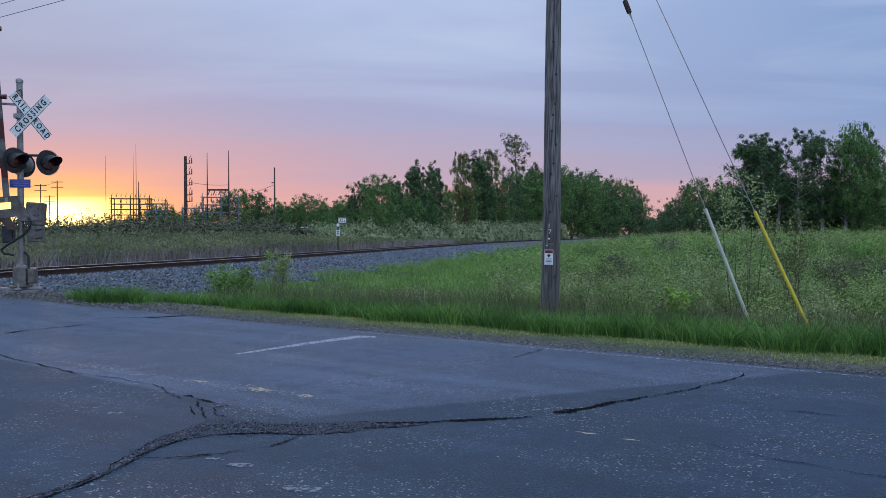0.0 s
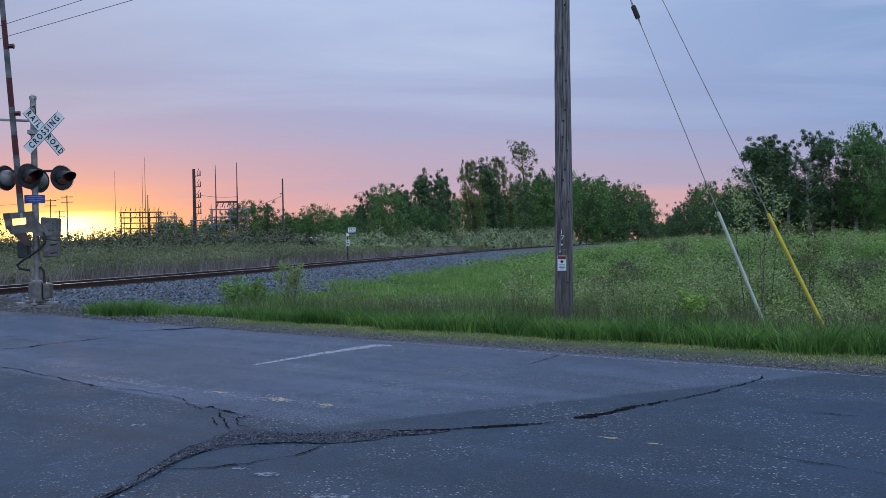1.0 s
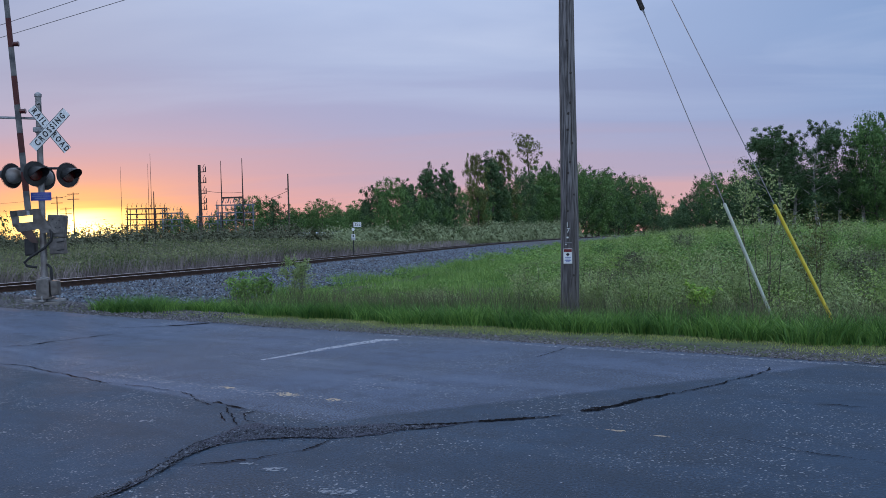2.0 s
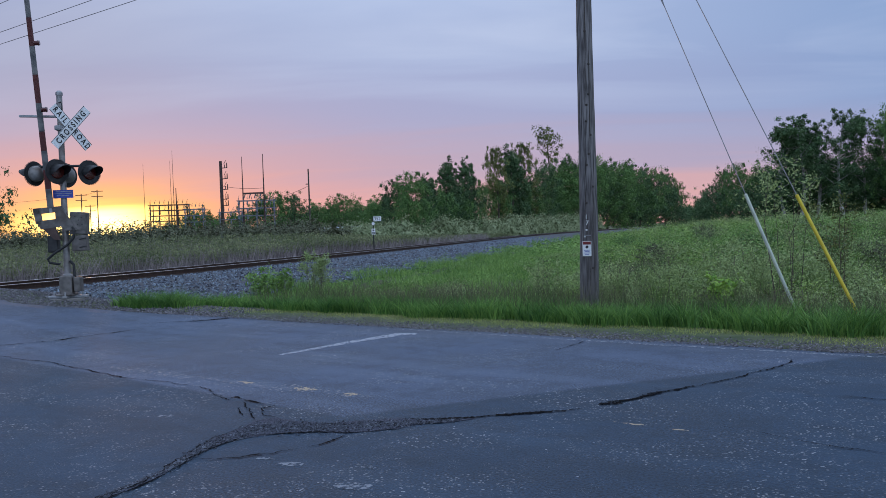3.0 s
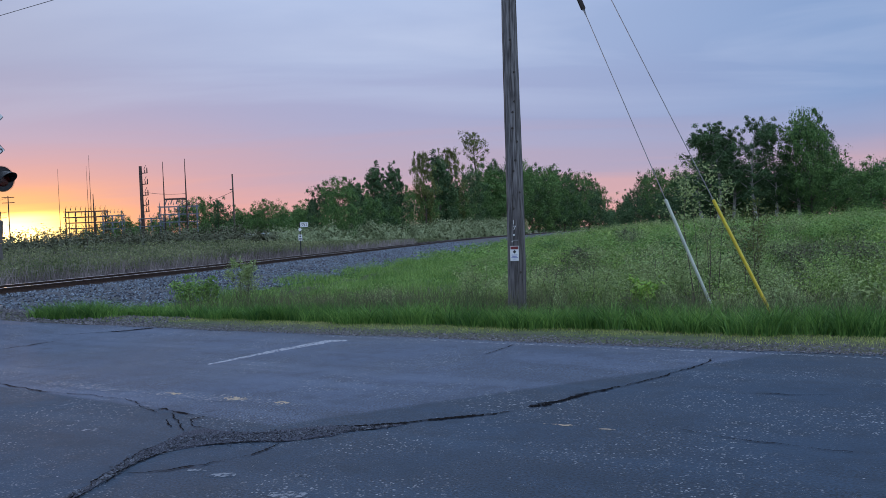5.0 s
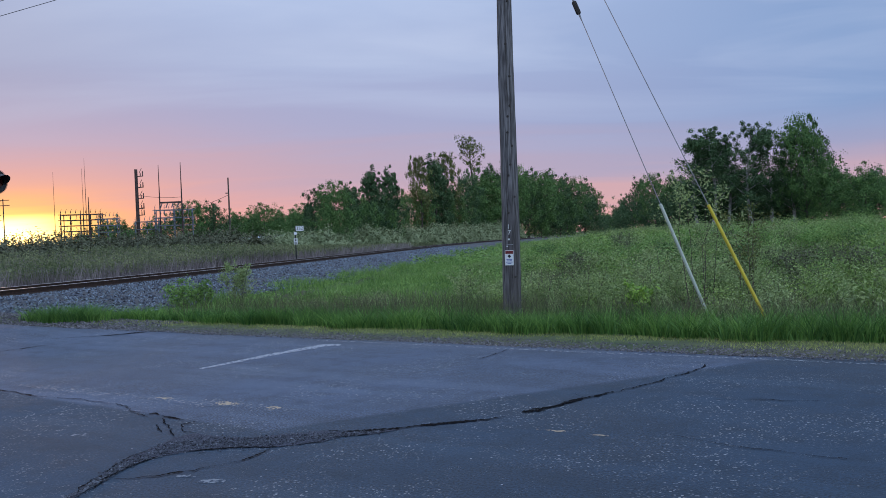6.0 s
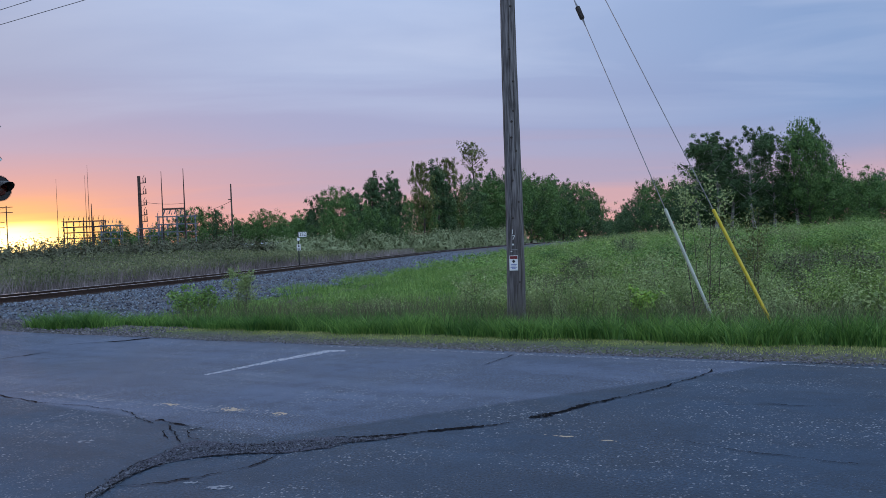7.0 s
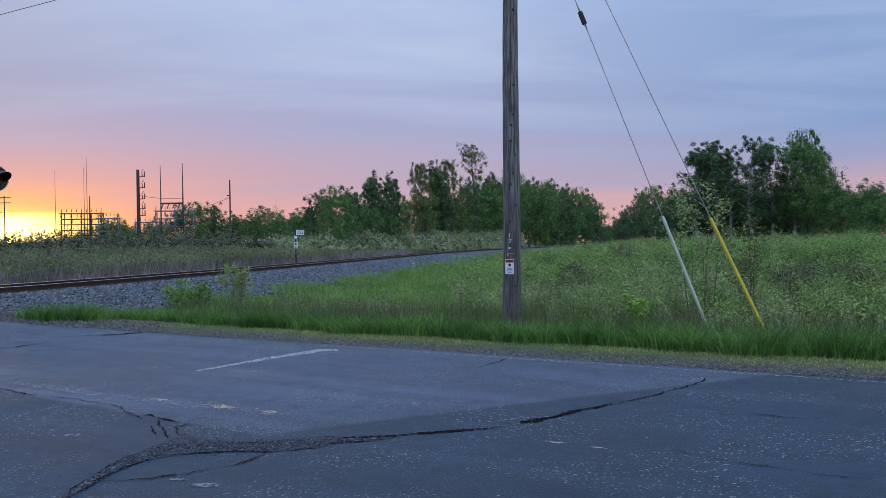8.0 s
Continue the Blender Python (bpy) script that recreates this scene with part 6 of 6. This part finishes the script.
def mound_bush(x, y, H, W, n, size, mat, seed, label):
    """A rounded wild bush: stems under a few overlapping masses of small leaves, with some bare twigs standing out."""
    rg = np.random.default_rng(seed)
    ob = tagged(new("bush"), label, "bush")
    ob.location = (x, y, float(ground_z(x, y)))
    k = 5
    a = np.arange(k) * 2.4 + rg.uniform(0, 1, k)
    o = W * np.where(np.arange(k) == 0, 0.0, rg.uniform(0.2, 0.36, k))
    cx, cy = o * np.cos(a), o * np.sin(a)
    R, hh = W * rg.uniform(0.2, 0.3, k), H * rg.uniform(0.6, 1.0, k) * (1 - 0.35 * o / W)
    for i in range(k):
        e = Vector((cx[i], cy[i], hh[i] * 0.9))
        b = Buf().tube([(cx[i] * 0.2, cy[i] * 0.2, -0.05), e * 0.5 + Vector((0, 0, 0.06 * H)), e], [0.009, 0.006, 0.003], 5)
        for _ in range(3):
            tip = e + Vector((rg.normal() * R[i] * 0.6, rg.normal() * R[i] * 0.6, rg.uniform(0.05, 0.3) * H))
            b.tube([e * 0.8, e.lerp(tip, 0.5), tip], [0.004, 0.003, 0.002], 4, caps=False)
        part("stem", b, "twig", ob)
    part("foliage", leaf_mesh("foliage", mound_leaves(cx, cy, np.zeros(k), R, hh, n // k, size, rg, inner=150, sprigs=0.2, inner_size=0.09, spread=0.5, low=-0.5), mat), mat, ob)
    return ob


# ---- substation and far things ----
def build_substation():
    D = 150.0

    def at(az, d=D):
        x, y = along(az, d)
        return x, y, float(ground_z(x, y)) - 0.2

    def bus_frame(az, w, h, mat, levels, label):
        x, y, g = at(az)
        ob = tagged(new("substation_frame"), label, "substation frame")
        ob.matrix_basis = pose(x, y, g, 0, 0, 12)
        n = max(2, int(w / 2.6) + 1)
        for i in range(n):
            px = -w / 2 + w * i / (n - 1)
            for py in (0, 3.0):
                part("column", Buf().tube([(px, py, 0), (px, py, h)], 0.085, 6), mat, ob)
        for lv in levels:
            for py in (0, 3.0):
                part("beam", Buf().box(-w / 2 - 0.4, py - 0.1, lv - 0.055, w / 2 + 0.4, py + 0.1, lv + 0.055), mat, ob)
            for i in range(n * 2 - 1):
                px = -w / 2 + w * i / (n * 2 - 2)
                part("insulator", Buf().tube([(px, -0.15, lv - 0.15), (px, -0.3, lv - 0.6), (px, -0.15, lv - 0.9)], [0.10, 0.16, 0.08], 6), mat, ob)
        # upright insulators with arcing horns along the top, and jumpers between the levels
        for i in range(n * 3):
            px = -w / 2 + w * i / (n * 3 - 1)
            part("post_insulator", Buf().tube([(px, 0, h), (px, 0, h + 0.25), (px, 0, h + 0.45)], [0.05, 0.08, 0.04], 6), mat, ob)
            part("arcing_horn", Buf().tube([(px, 0, h + 0.42), (px + 0.08, 0, h + 0.62), (px + 0.22, 0, h + 0.78)], 0.022, 5), mat, ob)
            lo, hi = levels[i % (len(levels) - 1)], levels[i % (len(levels) - 1) + 1]
            part("jumper", Buf().tube([(px, -0.15, lo), (px + 0.25, -0.35, (lo + hi) / 2), (px + 0.1, -0.15, hi)], 0.045, 5), mat, ob)
        return ob

    def spike(az, h, r, label, mat="dark_steel"):
        x, y, g = at(az)
        ob = tagged(new("lightning_mast"), label, "mast", "lightning masts of the substation")
        ob.location = (x, y, g)
        part("shaft", Buf().tube([(0, 0, 0), (0, 0, h * 0.62), (0, 0, h)], [r, r * 0.7, r * 0.3], 7), mat, ob)
        return ob

    bus_frame(-20.6, 6.6, 8.8, "dark_steel", (4.6, 5.6, 6.6, 7.6, 8.6), "dark steel substation frame with rows of beams")
    bus_frame(-19.0, 3.2, 8.0, "lattice", (5.2, 6.4, 7.6), "grey steel substation frame with insulators")
    bus_frame(-14.9, 6.4, 8.9, "lattice", (5.9, 7.3, 8.7), "galvanised substation frame with insulators")
    bus_frame(-16.6, 4.0, 7.0, "lattice", (5.4, 6.8), "low galvanised substation frame")
    for az, h, r in ((-22.1, 16.3, 0.06), (-20.25, 18.6, 0.07), (-20.1, 11.6, 0.2), (-20.42, 16.8, 0.06), (-15.75, 17.0, 0.16), (-14.35, 17.3, 0.18)):
        spike(az, h, r, "thin lightning mast standing in the substation")
    # heavy steel pole with arms
    x, y, g = at(-17.15)
    ob = tagged(new("transmission_pole"), "dark weathered steel transmission pole with side arms", "transmission pole")
    ob.location = (x, y, g)
    part("shaft", Buf().tube([(0, 0, 0), (0, 0, 16.2)], [0.36, 0.27], 12), "dark_steel", ob)
    for z in (15.0, 13.0, 11.0, 9.2, 8.0):
        part("arm", Buf().tube([(0, 0, z - 0.1), (1.25, 0, z - 0.05)], [0.10, 0.07], 6), "dark_steel", ob)
        part("insulator", Buf().tube([(1.15, 0, z), (1.15, 0, z + 0.9)], [0.11, 0.08], 6), "dark_steel", ob)
        part("insulator", Buf().tube([(0.75, 0, z), (0.75, 0, z + 0.55)], [0.09, 0.07], 6), "dark_steel", ob)
        part("switch_blade", Buf().tube([(0.6, 0, z + 0.6), (1.0, 0, z + 1.35)], 0.05, 5), "dark_steel", ob)
    # gantry between the two tall masts
    x0, y0, g0 = at(-15.75)
    x1, y1, g1 = at(-14.35)
    ga = new("gantry_beam")
    tagged(ga, "steel gantry beam between two masts", "gantry")
    ga.location = (x0, y0, g0)
    part("beam", Buf().box(0, -0.15, 10.0, x1 - x0, 0.15, 10.3), "dark_steel", ga)
    for k in (0.1, 0.35, 0.6, 0.85):
        part("insulator", Buf().tube([((x1 - x0) * k, 0, 10.0), ((x1 - x0) * k - 0.3, 0, 9.2)], 0.1, 6), "lattice", ga)
    # single wooden poles
    for az, d, h in ((-11.3, 135, 13.0), (-5.05, 125, 8.6)):
        x, y, g = at(az, d)
        ob = tagged(new("distant_pole"), "thin wooden pole by the wood", "pole")
        ob.location = (x, y, g)
        part("shaft", Buf().tube([(0, 0, 0), (0, 0, h)], [0.16, 0.11], 8), "bark", ob)
        part("crossarm", Buf().box(-0.5, -0.06, h - 2.6, 0.1, 0.06, h - 2.45), "bark", ob)
    # line poles against the sun
    for az, d, h in ((-25.9, 220, 15.6), (-25.4, 235, 13.2), (-24.95, 220, 16.4)):
        x, y, g = at(az, d)
        ob = tagged(new("line_pole"), "dark distant power line pole with crossarms", "power pole", "power poles against the sunset")
        ob.location = (x, y, g)
        part("shaft", Buf().tube([(0, 0, 0), (0, 0, h)], [0.17, 0.13], 8), "dark_steel", ob)
        for z in (h - 0.5, h - 1.9):
            part("crossarm", Buf().box(-1.6, -0.1, z, 1.6, 0.1, z + 0.18), "dark_steel", ob)
    # lines strung between the far poles
    for (az0, d0, h0), (az1, d1, h1), sag in (((-14.35, 150, 9.0), (-11.3, 135, 10.2), 0.5), ((-17.15, 150, 11.6), (-14.35, 150, 11.0), 0.3),
                                              ((-36.0, 230, 15.6), (-25.9, 220, 15.2), 1.4), ((-25.9, 220, 15.2), (-24.95, 220, 16.0), 0.2)):
        p, q = Vector(at(az0, d0)) + Vector((0, 0, h0)), Vector(at(az1, d1)) + Vector((0, 0, h1))
        pts = [p.lerp(q, i / 12) - Vector((0, 0, sag * 4 * (i / 12) * (1 - i / 12))) for i in range(13)]
        tagged(part("power_line", Buf().tube(pts, 0.035, 5), "dark_steel"), "thin dark power line strung between far poles", "wire", "far power lines")
    # low pale roof behind the shrubs
    x, y, g = at(-9.6, 140)
    sh = tagged(new("low_building"), "long low building with a pale metal roof", "building")
    sh.matrix_basis = pose(x, y, g, 0, 0, 6)
    part("wall", Buf().box(-4.0, 0.3, 0, 4.0, 6, 2.3), "lattice", sh)
    part("roof", Buf().prism([(-0.2, 2.3), (3.1, 3.3), (6.4, 2.3), (6.4, 2.2), (-0.2, 2.2)], -4.3, 4.3, pose(0, 0, 0, 0, 0, 90)), "far_roof", sh)


# ---- build ----
build_ground()
road = build_road()
build_track()
build_signal()
build_pole()
build_guy((5.58, 13.5), 9.3, 2.55, "guard_white", "steel guy wire with a faded white guard", 0.622)
build_guy((6.14, 12.45), 10.0, 2.5, "guard_yellow", "steel guy wire with a yellow guard", 0)
build_wires()
build_milepost()
build_substation()
build_trees()
build_shrubs()
build_reeds()
build_weeds()
build_grass()
build_mid_grass()
leafy_bush("sapling", 6.05, 15.6, 2.75, 1.6, 1500, 0.034, "weed_pale", 71, "thin twiggy sapling with sparse yellowish leaves between the guys", 7, 0.22)
leafy_bush("sapling", 7.0, 15.4, 2.35, 1.5, 1100, 0.034, "leaf_olive", 72, "thin twiggy sapling with sparse pale leaves", 6, 0.22)
leafy_bush("bush", 4.55, 14.4, 0.92, 0.72, 700, 0.05, "weed_bright", 73, "small bright green leafy plant in the grass", 7)
for k, (x, y, h, w) in enumerate(((3.15, 16.6, 1.25, 1.2), (4.25, 17.3, 1.45, 1.6), (5.5, 16.9, 1.0, 1.1), (3.7, 15.7, 0.75, 0.8), (7.9, 17.2, 1.05, 1.4), (9.6, 17.0, 0.95, 1.3), (6.5, 18.6, 1.2, 1.6),
                                  (10.9, 18.4, 1.2, 1.5), (8.6, 19.6, 1.15, 1.7), (5.1, 19.8, 1.1, 1.5), (7.2, 14.6, 0.7, 0.9), (8.9, 14.4, 0.8, 1.1))):
    mound_bush(x, y, h, w, 4200, 0.024, ("weed_grey", "weed_pale", "weed_grey", "weed")[k % 4], 80 + k, "wild bush with small silvery green leaves behind the pole")
rb = np.random.default_rng(99)
for k in range(26):
    d = 19.5 + 26 * (k / 26) ** 1.2
    x, y = along(float(rb.uniform(10.5, 31)), float(d))
    leafy_bush("bush", x, y, float(rb.uniform(0.8, 1.3)), float(rb.uniform(1.3, 2.2)), 1000, 0.04, ("weed_grey", "leaf_shrub", "weed_pale", "leaf_mid", "weed_lush")[k % 5], 120 + k,
               "wild bush standing among the field weeds", 9, 0.05)
leafy_bush("bush", 1.55, 16.9, 1.15, 0.9, 700, 0.03, "weed_pale", 90, "pale flowering bush beside the pole", 8, 0.1)
leafy_bush("bush", -5.45, 20.9, 0.85, 1.0, 1000, 0.045, "weed_lush", 91, "green leafy plant at the ballast's edge", 9, 0.1)
leafy_bush("bush", -4.75, 20.7, 0.9, 0.75, 700, 0.045, "weed_lush", 92, "green leafy plant at the ballast's edge", 7, 0.1)
leafy_bush("bush", -3.95, 20.4, 1.3, 0.85, 2400, 0.030, "weed_pale", 93, "pale feathery bush at the ballast's edge", 12, 0.08)
leafy_bush("bush", -0.55, 18.6, 0.6, 1.6, 1400, 0.026, "weed_pale", 94, "low pale flowering plant in the meadow grass", 14, 0.2)
leafy_bush("bush", -1.75, 18.9, 0.5, 0.9, 600, 0.026, "weed_pale", 95, "low pale flowering plant in the meadow grass", 9, 0.2)
build_road_marks(road)
build_rubble()
